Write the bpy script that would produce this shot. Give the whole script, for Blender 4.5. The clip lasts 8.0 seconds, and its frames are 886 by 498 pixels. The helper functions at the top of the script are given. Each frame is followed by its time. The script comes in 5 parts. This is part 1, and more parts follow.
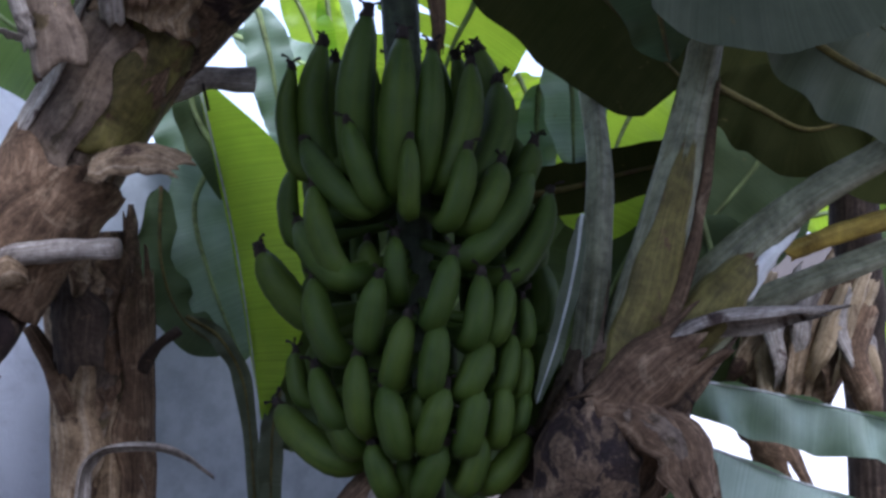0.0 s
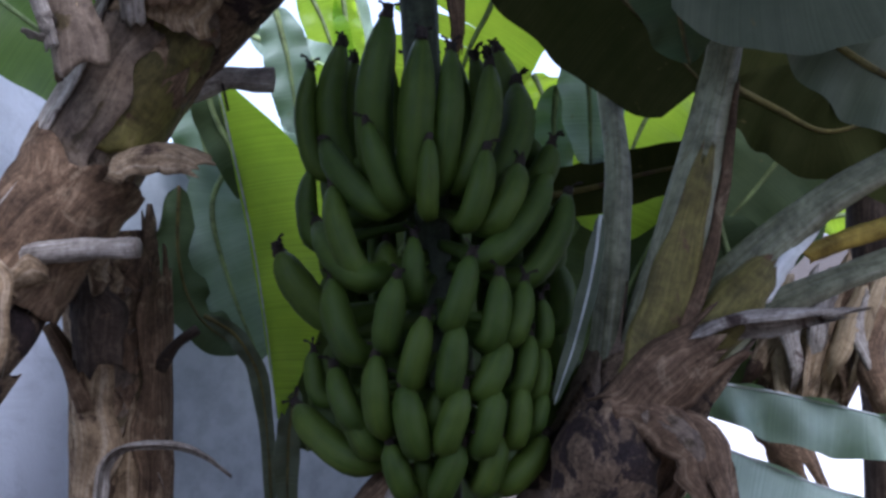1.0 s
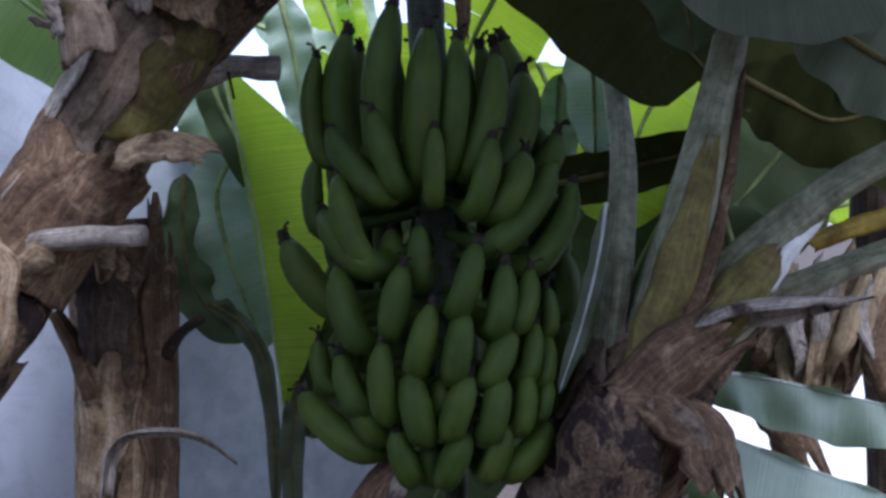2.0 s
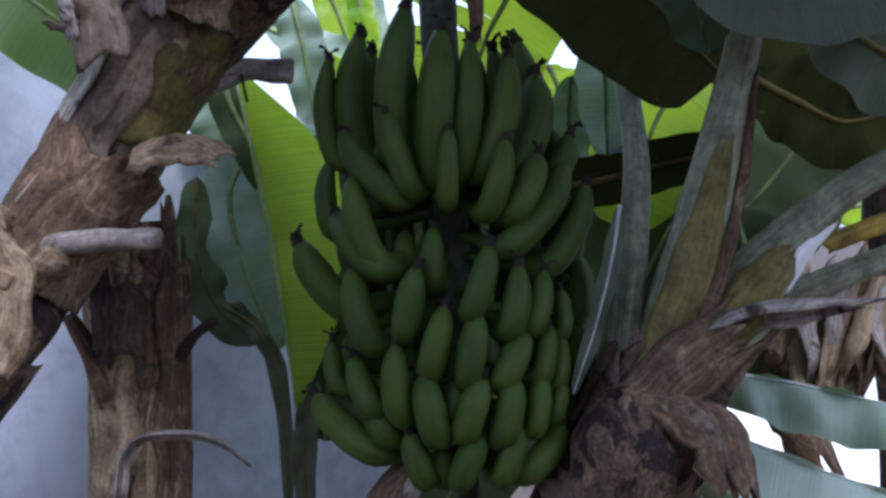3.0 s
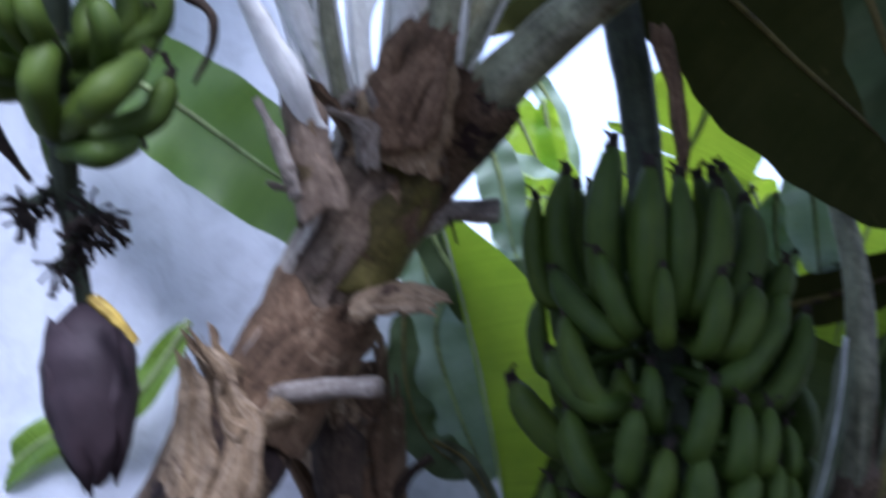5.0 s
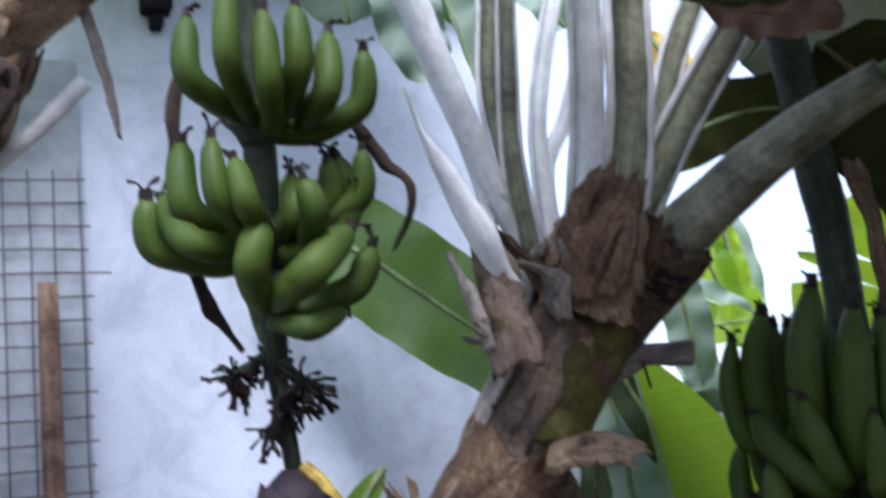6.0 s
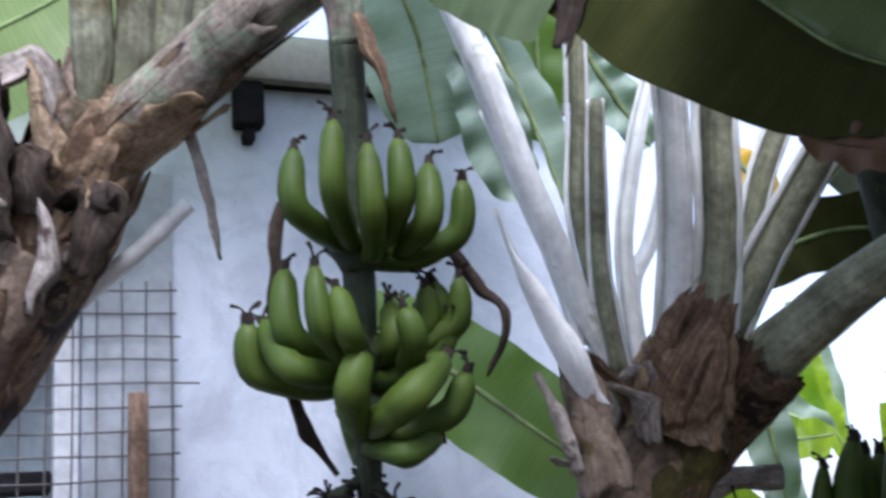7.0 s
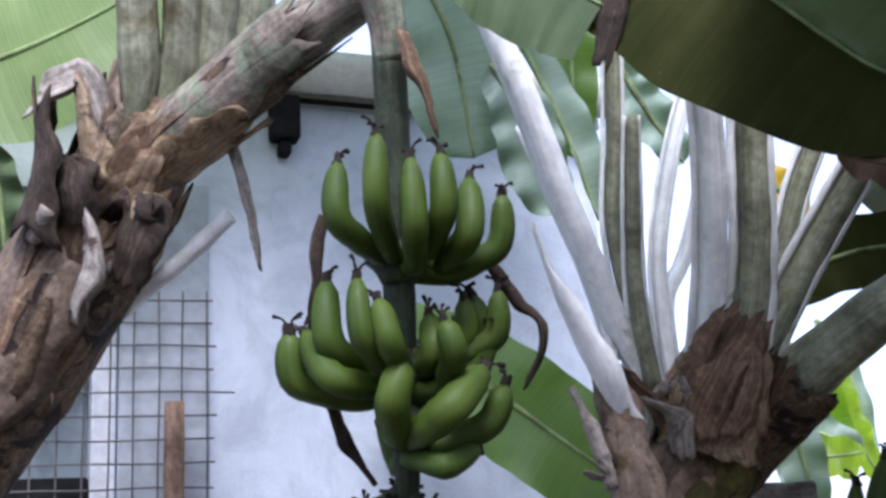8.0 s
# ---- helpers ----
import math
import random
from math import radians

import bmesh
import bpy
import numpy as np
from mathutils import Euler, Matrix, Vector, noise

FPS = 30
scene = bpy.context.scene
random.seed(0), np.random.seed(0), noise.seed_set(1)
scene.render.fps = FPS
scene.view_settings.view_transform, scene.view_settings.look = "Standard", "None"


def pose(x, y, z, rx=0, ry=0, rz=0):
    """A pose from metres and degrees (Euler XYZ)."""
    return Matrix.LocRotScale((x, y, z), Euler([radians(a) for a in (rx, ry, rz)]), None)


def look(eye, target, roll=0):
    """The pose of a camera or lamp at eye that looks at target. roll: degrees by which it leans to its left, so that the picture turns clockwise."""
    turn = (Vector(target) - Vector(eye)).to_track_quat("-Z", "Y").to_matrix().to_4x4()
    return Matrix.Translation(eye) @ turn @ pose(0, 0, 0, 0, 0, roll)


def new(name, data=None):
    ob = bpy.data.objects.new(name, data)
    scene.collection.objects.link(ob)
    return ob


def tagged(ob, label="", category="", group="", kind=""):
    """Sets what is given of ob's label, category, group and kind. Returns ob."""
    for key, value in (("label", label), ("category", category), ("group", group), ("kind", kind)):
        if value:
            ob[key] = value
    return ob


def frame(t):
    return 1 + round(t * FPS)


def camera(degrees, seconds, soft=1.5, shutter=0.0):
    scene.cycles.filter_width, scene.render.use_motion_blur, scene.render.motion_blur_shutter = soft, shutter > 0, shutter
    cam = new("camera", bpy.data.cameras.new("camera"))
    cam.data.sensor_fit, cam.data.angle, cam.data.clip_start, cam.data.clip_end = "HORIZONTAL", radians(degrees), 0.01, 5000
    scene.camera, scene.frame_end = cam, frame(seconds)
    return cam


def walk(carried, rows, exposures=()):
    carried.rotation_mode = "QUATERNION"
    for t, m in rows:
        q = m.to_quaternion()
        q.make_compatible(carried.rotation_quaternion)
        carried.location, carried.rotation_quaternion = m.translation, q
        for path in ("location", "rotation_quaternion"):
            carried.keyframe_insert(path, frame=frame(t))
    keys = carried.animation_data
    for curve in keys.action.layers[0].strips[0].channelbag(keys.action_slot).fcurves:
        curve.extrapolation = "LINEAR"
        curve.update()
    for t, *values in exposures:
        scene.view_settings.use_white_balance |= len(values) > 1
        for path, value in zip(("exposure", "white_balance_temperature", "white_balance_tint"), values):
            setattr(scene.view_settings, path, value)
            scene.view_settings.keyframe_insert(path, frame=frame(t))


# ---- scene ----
from math import sin, cos, pi

# camera and its way: seconds, place in metres, turn in degrees
cam = camera(42.1, 8.0, soft=2.9, shutter=0.7)
WAY = [
    (0, 0.0000, 0.0000, 1.5000, 90.00, 3.00, 0.00),
    (0.5, -0.0083, -0.0027, 1.5016, 89.98, 2.91, 0.33),
    (1, -0.0142, -0.0035, 1.5022, 90.01, 2.76, 0.52),
    (1.5, -0.0180, -0.0072, 1.5016, 89.47, 2.85, 0.37),
    (2.8, -0.0323, -0.0087, 1.5002, 89.50, 2.41, 1.07),
    (3, -0.0345, -0.0090, 1.5000, 89.64, 2.79, 0.91),
    (3.5, -0.0364, -0.0090, 1.5001, 89.30, 2.76, 1.38),
    (4, -0.0442, -0.0094, 1.5033, 90.47, 2.97, 2.22),
    (4.5, -0.0694, -0.0143, 1.5384, 91.17, 3.64, 4.83),
    (5, -0.1059, -0.0229, 1.6024, 94.49, 4.74, 9.43),
    (5.2, -0.1145, -0.0284, 1.6201, 96.12, 5.64, 11.48),
    (6.3, -0.1614, -0.0586, 1.7173, 101.66, 5.15, 18.32),
    (6.5, -0.1699, -0.0641, 1.7350, 102.64, 4.95, 18.20),
    (7, -0.1875, -0.0970, 1.7472, 104.96, 4.20, 20.31),
    (7.2, -0.1958, -0.1071, 1.7471, 105.15, 4.18, 20.69),
    (7.5, -0.2082, -0.1223, 1.7468, 105.31, 3.56, 20.56),
    (8, -0.2085, -0.1268, 1.7446, 105.66, 3.33, 21.10),
]
walk(cam, [(t, pose(x, y, z, rx, ry, rz)) for t, x, y, z, rx, ry, rz in WAY],
     exposures=[(0.0, 2.03, 5330, 22), (3.8, 2.02, 5280, 22), (4.6, 2.05, 5170, 23), (5.2, 2.05, 5200, 23), (6.3, 1.95, 5600, 19), (8.0, 1.97, 5600, 21)])

# overcast daylight: bright sky and a wide, weak sun
world = bpy.data.worlds.new("sky")
scene.world = world
world.use_nodes = True
wn = world.node_tree.nodes
sky = wn.new("ShaderNodeTexSky")
sky.sky_type = "NISHITA"
sky.sun_disc = False
sky.sun_elevation, sky.sun_rotation = radians(50), radians(154)
sky.air_density, sky.dust_density, sky.ozone_density = 1.0, 3.0, 1.5
veil = wn.new("ShaderNodeMix")
veil.data_type = "RGBA"
veil.inputs[0].default_value, veil.inputs[7].default_value = 0.6, (2.7, 2.75, 2.9, 1)
world.node_tree.links.new(sky.outputs[0], veil.inputs[6])
world.node_tree.links.new(veil.outputs[2], wn["Background"].inputs[0])
wn["Background"].inputs[1].default_value = 0.125
sun = new("sun", bpy.data.lights.new("sun", "SUN"))
sun.data.energy, sun.data.angle, sun.data.color = 1.35, radians(24), (1.0, 0.97, 0.93)
sun.matrix_world = look((sin(radians(154)) * 0.643, cos(radians(154)) * 0.643, 0.766), (0, 0, 0))


# ---- materials ----
def material(name):
    m = bpy.data.materials.new(name)
    m.use_nodes = True
    nt = m.node_tree
    nt.nodes.clear()
    out = nt.nodes.new("ShaderNodeOutputMaterial")
    return m, nt, out


def node(nt, kind, **values):
    n = nt.nodes.new(kind)
    for key, value in values.items():
        n.inputs[key.replace("_", " ")].default_value = value
    return n


def ramp(nt, fac, *stops):
    n = nt.nodes.new("ShaderNodeValToRGB")
    e = n.color_ramp.elements
    while len(e) < len(stops):
        e.new(0.5)
    for k, (p, c) in enumerate(stops):
        e[k].position, e[k].color = p, (*c, 1)
    nt.links.new(fac, n.inputs[0])
    return n.outputs[0]


def coords(nt, scale=(1, 1, 1), uv=False):
    tc = nt.nodes.new("ShaderNodeTexCoord")
    mp = nt.nodes.new("ShaderNodeMapping")
    mp.inputs["Scale"].default_value = scale
    nt.links.new(tc.outputs["UV" if uv else "Object"], mp.inputs[0])
    return mp.outputs[0]


def noise_tex(nt, vec, scale, detail=4.0, rough=0.6, distortion=0.0):
    n = node(nt, "ShaderNodeTexNoise", Scale=scale, Detail=detail, Roughness=rough, Distortion=distortion)
    nt.links.new(vec, n.inputs["Vector"])
    return n.outputs["Fac"]


def mixed(nt, kind, fac, a, b):
    n = nt.nodes.new("ShaderNodeMix")
    n.data_type, n.blend_type = "RGBA", kind
    for socket, value in ((n.inputs[0], fac), (n.inputs[6], a), (n.inputs[7], b)):
        if isinstance(value, (int, float)):
            socket.default_value = value
        elif isinstance(value, tuple):
            socket.default_value = (*value, 1)
        else:
            nt.links.new(value, socket)
    return n.outputs[2]


def bump(nt, height, strength, distance):
    n = node(nt, "ShaderNodeBump", Strength=strength, Distance=distance)
    nt.links.new(height, n.inputs["Height"])
    return n.outputs[0]


def principled(nt, out, colour, rough=0.6, normal=None, metallic=0.0, spec=0.5):
    p = nt.nodes.new("ShaderNodeBsdfPrincipled")
    if isinstance(colour, tuple):
        p.inputs["Base Color"].default_value = (*colour, 1)
    else:
        nt.links.new(colour, p.inputs["Base Color"])
    if isinstance(rough, (int, float)):
        p.inputs["Roughness"].default_value = rough
    else:
        nt.links.new(rough, p.inputs["Roughness"])
    p.inputs["Metallic"].default_value = metallic
    p.inputs["Specular IOR Level"].default_value = spec
    if normal is not None:
        nt.links.new(normal, p.inputs["Normal"])
    if out is not None:
        nt.links.new(p.outputs[0], out.inputs[0])
    return p


def leaf_material(name, low, high, through_colour, share, rough=0.42, vein=0.5, spec=0.4):
    """Banana leaf: fine cross veins, blotches, a waxy face and light that passes through."""
    m, nt, out = material(name)
    uv = coords(nt, uv=True)
    fine = coords(nt, (230, 1.2, 1), uv=True)
    veins = noise_tex(nt, fine, 1.0, 3.0, 0.55)
    coarse = noise_tex(nt, coords(nt, (34, 0.9, 1), uv=True), 1.0, 2.0)
    blotch = noise_tex(nt, coords(nt), 7.0, 5.0, 0.65)
    base = ramp(nt, blotch, (0.3, low), (0.72, high))
    base = mixed(nt, "MULTIPLY", vein, base, ramp(nt, veins, (0.35, (0.72, 0.74, 0.7)), (0.65, (1.1, 1.1, 1.08))))
    base = mixed(nt, "MULTIPLY", vein * 0.8, base, ramp(nt, coarse, (0.35, (0.7, 0.73, 0.66)), (0.6, (1.08, 1.08, 1.05))))
    spots = noise_tex(nt, coords(nt), 46.0, 3.0, 0.5)
    base = mixed(nt, "MIX", ramp(nt, spots, (0.7, (0, 0, 0)), (0.78, (0.5, 0.5, 0.5))), base, (0.17, 0.13, 0.05))
    nrm = bump(nt, mixed(nt, "MIX", 0.5, ramp(nt, veins, (0, (0, 0, 0)), (1, (1, 1, 1))), ramp(nt, coarse, (0, (0, 0, 0)), (1, (1, 1, 1)))), 0.35, 0.004)
    p = principled(nt, None, base, rough, nrm, spec=spec)
    tr = nt.nodes.new("ShaderNodeBsdfTranslucent")
    tint = mixed(nt, "MULTIPLY", 0.75, (*through_colour,), ramp(nt, veins, (0.3, (0.6, 0.66, 0.5)), (0.7, (1.1, 1.1, 1.0))))
    tint = mixed(nt, "MULTIPLY", 0.6, tint, ramp(nt, blotch, (0.3, (0.65, 0.75, 0.6)), (0.7, (1.1, 1.05, 1.0))))
    nt.links.new(tint, tr.inputs[0])
    mix = nt.nodes.new("ShaderNodeMixShader")
    mix.inputs[0].default_value = share
    nt.links.new(p.outputs[0], mix.inputs[1])
    nt.links.new(tr.outputs[0], mix.inputs[2])
    nt.links.new(mix.outputs[0], out.inputs[0])
    return m


def fibre_material(name, dark, mid, pale, along=3.0, across=60.0, blot=9.0, rough=0.85, relief=0.006, dirt=0.35, flakes=None, share=0.55, stain=0.85):
    """Fibrous sheath or stalk: broken streaks along it, blotches, dirt and, where given, flaked patches of a second colour."""
    m, nt, out = material(name)
    streak = noise_tex(nt, coords(nt, (across * 0.5, along, 1), uv=True), 1.0, 8.0, 0.72, 1.6)
    blotch = noise_tex(nt, coords(nt), blot, 6.0, 0.7, 0.8)
    grain = noise_tex(nt, coords(nt), blot * 9, 5.0, 0.65)
    colour = ramp(nt, streak, (0.32, dark), (0.5, mid), (0.7, pale))
    if flakes:
        patch = noise_tex(nt, coords(nt), blot * 0.75, 7.0, 0.62, 1.3)
        other = ramp(nt, streak, (0.3, tuple(c * 0.45 for c in flakes)), (0.55, flakes), (0.75, tuple(min(0.85, c * 1.35) for c in flakes)))
        colour = mixed(nt, "MIX", ramp(nt, patch, (share - 0.03, (0, 0, 0)), (share + 0.03, (1, 1, 1))), colour, other)
    colour = mixed(nt, "MULTIPLY", stain, colour, ramp(nt, blotch, (0.34, (0.3, 0.26, 0.24)), (0.5, (0.85, 0.82, 0.8)), (0.66, (1.3, 1.27, 1.25))))
    colour = mixed(nt, "MULTIPLY", dirt, colour, ramp(nt, grain, (0.38, (0.2, 0.17, 0.16)), (0.58, (1.12, 1.12, 1.12))))
    height = mixed(nt, "ADD", 0.6, ramp(nt, streak, (0, (0, 0, 0)), (1, (1, 1, 1))), ramp(nt, grain, (0, (0, 0, 0)), (1, (1, 1, 1))))
    principled(nt, out, colour, rough, bump(nt, height, 0.9, relief), spec=0.25)
    return m


def peel_material(name, low, high, ridge):
    m, nt, out = material(name)
    blotch = noise_tex(nt, coords(nt), 16.0, 4.0, 0.6)
    info = nt.nodes.new("ShaderNodeObjectInfo")
    along = noise_tex(nt, coords(nt, (16, 1.2, 1), uv=True), 1.0, 4.0, 0.6)
    colour = ramp(nt, blotch, (0.3, low), (0.7, high))
    colour = mixed(nt, "MIX", ramp(nt, along, (0.45, (0, 0, 0)), (0.75, (0.5, 0.5, 0.5))), colour, ridge)
    colour = mixed(nt, "MULTIPLY", 1.0, colour, ramp(nt, info.outputs["Random"], (0, (0.8, 0.86, 0.8)), (1, (1.14, 1.08, 1.05))))
    specks = noise_tex(nt, coords(nt), 150.0, 2.0, 0.5)
    colour = mixed(nt, "MIX", ramp(nt, specks, (0.68, (0, 0, 0)), (0.74, (0.75, 0.75, 0.75))), colour, (0.05, 0.04, 0.02))
    scuff = noise_tex(nt, coords(nt), 34.0, 5.0, 0.75, 1.5)
    colour = mixed(nt, "MIX", ramp(nt, scuff, (0.64, (0, 0, 0)), (0.74, (0.55, 0.55, 0.55))), colour, (0.09, 0.075, 0.035))
    rough = ramp(nt, scuff, (0.3, (0.52, 0.52, 0.52)), (0.7, (0.75, 0.75, 0.75)))
    principled(nt, out, colour, rough, bump(nt, blotch, 0.25, 0.004), spec=0.3)
    return m


def plain_material(name, a, b, scale, rough=0.7, metallic=0.0, relief=0.002, spec=0.4):
    m, nt, out = material(name)
    n1 = noise_tex(nt, coords(nt), scale, 5.0, 0.65)
    n2 = noise_tex(nt, coords(nt), scale * 8, 4.0, 0.6)
    colour = mixed(nt, "MULTIPLY", 0.4, ramp(nt, n1, (0.3, a), (0.7, b)), ramp(nt, n2, (0.35, (0.7, 0.7, 0.7)), (0.6, (1.1, 1.1, 1.1))))
    principled(nt, out, colour, rough, bump(nt, n2, 0.4, relief), metallic, spec)
    return m


def plaster_material():
    m, nt, out = material("wall plaster")
    big = noise_tex(nt, coords(nt), 1.6, 5.0, 0.7)
    mid = noise_tex(nt, coords(nt), 7.0, 6.0, 0.75, 0.8)
    drip = noise_tex(nt, coords(nt, (9, 9, 0.8)), 1.0, 5.0, 0.7)
    fine = noise_tex(nt, coords(nt), 120.0, 3.0, 0.6)
    colour = ramp(nt, big, (0.3, (0.53, 0.58, 0.66)), (0.7, (0.68, 0.735, 0.82)))
    colour = mixed(nt, "MULTIPLY", 0.8, colour, ramp(nt, mid, (0.32, (0.72, 0.73, 0.74)), (0.55, (1.02, 1.02, 1.02))))
    colour = mixed(nt, "MULTIPLY", 0.15, colour, ramp(nt, drip, (0.36, (0.6, 0.61, 0.6)), (0.56, (1.02, 1.02, 1.02))))
    colour = mixed(nt, "MIX", ramp(nt, mid, (0.69, (0, 0, 0)), (0.75, (0.3, 0.3, 0.3))), colour, (0.3, 0.3, 0.3))
    principled(nt, out, colour, 0.9, bump(nt, fine, 0.5, 0.002), spec=0.2)
    return m


GREEN = leaf_material("green leaf", (0.052, 0.108, 0.025), (0.102, 0.176, 0.045), (0.26, 0.42, 0.05), 0.3)
WAXY = leaf_material("waxy leaf underside", (0.17, 0.24, 0.19), (0.28, 0.36, 0.31), (0.25, 0.42, 0.1), 0.2, 0.5)
SILVER = leaf_material("pale waxy leaf underside", (0.26, 0.35, 0.31), (0.4, 0.5, 0.46), (0.4, 0.55, 0.35), 0.35, 0.5)
# dark green with little light let through, so that shade is in the colour
DEEP = leaf_material("leaf underside darkened for shade", (0.05, 0.08, 0.035), (0.085, 0.12, 0.055), (0.12, 0.14, 0.02), 0.06, 0.6, spec=0.15)
# darker copy of the waxy underside, for leaves that hang in shade
SHADE = leaf_material("waxy underside darkened for shade", (0.075, 0.09, 0.06), (0.12, 0.138, 0.095), (0.12, 0.16, 0.03), 0.1, 0.6, spec=0.15)
# olive leaf taken almost to black: the shade overhead is in its colour
OLIVE_SHADED = leaf_material("olive dying leaf darkened for shade", (0.024, 0.03, 0.008), (0.044, 0.047, 0.015), (0.09, 0.085, 0.018), 0.06, 0.9, spec=0.05)
# LIME and FRESH are lit copies of GREEN: backlight is in their paler colour
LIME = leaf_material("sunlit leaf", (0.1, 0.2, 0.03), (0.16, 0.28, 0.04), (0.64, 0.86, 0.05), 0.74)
FRESH = leaf_material("fresh leaf with light through it", (0.09, 0.17, 0.03), (0.15, 0.25, 0.05), (0.42, 0.6, 0.08), 0.5)
# washed-out green: the bright haze over this leaf is mixed into its colour
HAZY = leaf_material("green leaf paled for haze", (0.17, 0.25, 0.08), (0.25, 0.34, 0.12), (0.58, 0.72, 0.3), 0.6)
# paler green for the upper half of the overhead leaf, which catches the light
DULL = leaf_material("dull green leaf half in the light", (0.1, 0.135, 0.06), (0.16, 0.2, 0.1), (0.2, 0.28, 0.06), 0.15)
SCORCHED = leaf_material("scorched leaf edge", (0.09, 0.055, 0.035), (0.17, 0.11, 0.075), (0.2, 0.1, 0.04), 0.12, 0.6, spec=0.1)
AMBER = leaf_material("yellowed leaf", (0.5, 0.3, 0.03), (0.6, 0.4, 0.05), (0.9, 0.55, 0.04), 0.5)
RIB = fibre_material("leaf rib", (0.16, 0.24, 0.08), (0.25, 0.34, 0.14), (0.36, 0.42, 0.22), 2, 14, 8, 0.5, 0.002, 0.15)
PETIOLE = fibre_material("petiole", (0.15, 0.165, 0.085), (0.265, 0.285, 0.185), (0.44, 0.45, 0.36), 1.5, 20, 7, 0.5, 0.003, 0.35, (0.2, 0.185, 0.1), 0.64)
# pale stalk pushed near white; the glare of the sky is in the colour
PALE = fibre_material("pale petiole whitened for glare", (0.68, 0.73, 0.68), (0.85, 0.88, 0.86), (0.92, 0.93, 0.92), 1.2, 14, 5, 0.28, 0.003, 0.15, (0.45, 0.5, 0.34), 0.66, 0.3)
OCHRE = fibre_material("ochre stalk edge", (0.3, 0.2, 0.03), (0.46, 0.34, 0.06), (0.58, 0.46, 0.12), 2.0, 18, 9, 0.55, 0.003, 0.2)
BARK = fibre_material("grey-green fruit stalk bark", (0.138, 0.110, 0.085), (0.286, 0.250, 0.199), (0.488, 0.450, 0.380), 3.0, 24, 9, 0.7, 0.005, 0.4, (0.276, 0.320, 0.218), 0.52)
GLAUCOUS = fibre_material("waxy stalk", (0.38, 0.44, 0.41), (0.54, 0.6, 0.57), (0.74, 0.78, 0.76), 1.5, 16, 7, 0.45, 0.003, 0.25, (0.22, 0.22, 0.13), 0.66, 0.5)
OLIVE = fibre_material("olive sheath", (0.074, 0.065, 0.018), (0.147, 0.130, 0.036), (0.231, 0.200, 0.072), 2.0, 18, 9, 0.55, 0.003, 0.3, (0.137, 0.080, 0.045), 0.62)
BROWN = fibre_material("brown sheath", (0.053, 0.034, 0.020), (0.175, 0.115, 0.069), (0.371, 0.265, 0.171), 3.0, 46, 10, flakes=(0.381, 0.285, 0.185), share=0.6)
SKIN = fibre_material("smooth brown sheath skin", (0.102, 0.076, 0.053), (0.194, 0.148, 0.106), (0.347, 0.280, 0.206), 2.0, 22, 8, 0.6, 0.004, 0.45, (0.102, 0.076, 0.034), 0.58, 0.8)
TAN = fibre_material("dry tan sheath", (0.132, 0.090, 0.049), (0.366, 0.270, 0.162), (0.611, 0.510, 0.372), 3.0, 46, 11, flakes=(0.102, 0.065, 0.045), share=0.6)
STRAW = fibre_material("straw-coloured dry leaf", (0.2, 0.14, 0.075), (0.44, 0.34, 0.2), (0.66, 0.57, 0.4), 2.0, 30, 9, 0.75, 0.004, 0.25, (0.16, 0.1, 0.055), 0.62, 0.6)
GREY = fibre_material("dry grey sheath", (0.17, 0.145, 0.12), (0.4, 0.365, 0.315), (0.68, 0.645, 0.6), 2.5, 34, 10, flakes=(0.12, 0.085, 0.07), share=0.62)
MOTTLE = fibre_material("mottled brown stem skin", (0.060, 0.041, 0.028), (0.181, 0.128, 0.080), (0.372, 0.285, 0.185), 3.0, 18, 13, 0.7, 0.006, 0.6, (0.041, 0.027, 0.025), 0.53)
DARK = fibre_material("dark rotten sheath", (0.021, 0.014, 0.010), (0.062, 0.046, 0.034), (0.135, 0.103, 0.076), 3.0, 40, 12, flakes=(0.208, 0.144, 0.090), share=0.65)
PEEL = peel_material("green banana peel", (0.025, 0.052, 0.003), (0.051, 0.088, 0.007), (0.084, 0.112, 0.013))
# green darkened to hold the deep shadow between the tiers of bananas
STALK = fibre_material("bunch stalk darkened for shade", (0.025, 0.036, 0.021), (0.045, 0.061, 0.035), (0.077, 0.094, 0.056), 4, 20, 14, 0.6, 0.003, 0.3)
TIP = fibre_material("dried blossom end", (0.012, 0.01, 0.009), (0.035, 0.027, 0.022), (0.09, 0.07, 0.055), 6, 20, 30)
BUD = plain_material("purple bud", (0.014, 0.008, 0.011), (0.032, 0.019, 0.024), 12.0, 0.7)
PLASTER = plaster_material()
SOIL = plain_material("soil", (0.04, 0.03, 0.02), (0.09, 0.07, 0.05), 2.5, 0.95, 0, 0.02)
YARD = plain_material("pale yard", (0.55, 0.53, 0.5), (0.68, 0.66, 0.63), 1.0, 0.9, 0, 0.01)
CONCRETE = plain_material("grey concrete", (0.1, 0.105, 0.09), (0.18, 0.18, 0.16), 2.0, 0.9)
RENDERED = plain_material("grey render", (0.33, 0.37, 0.4), (0.46, 0.51, 0.54), 2.5, 0.9)
# grey of the house wall where soft shade lies on it
SOFT_SHADE = plain_material("grey wall shade strip", (0.29, 0.32, 0.345), (0.42, 0.455, 0.49), 3.0, 0.9)
# grey that stands for the reflections in the window panes
PANE_BACKING = plain_material("grey pane backing", (0.2, 0.22, 0.235), (0.3, 0.33, 0.35), 4.0, 0.9)
STEEL = plain_material("rusty wire", (0.07, 0.065, 0.065), (0.16, 0.145, 0.14), 30.0, 0.7, 0.4)
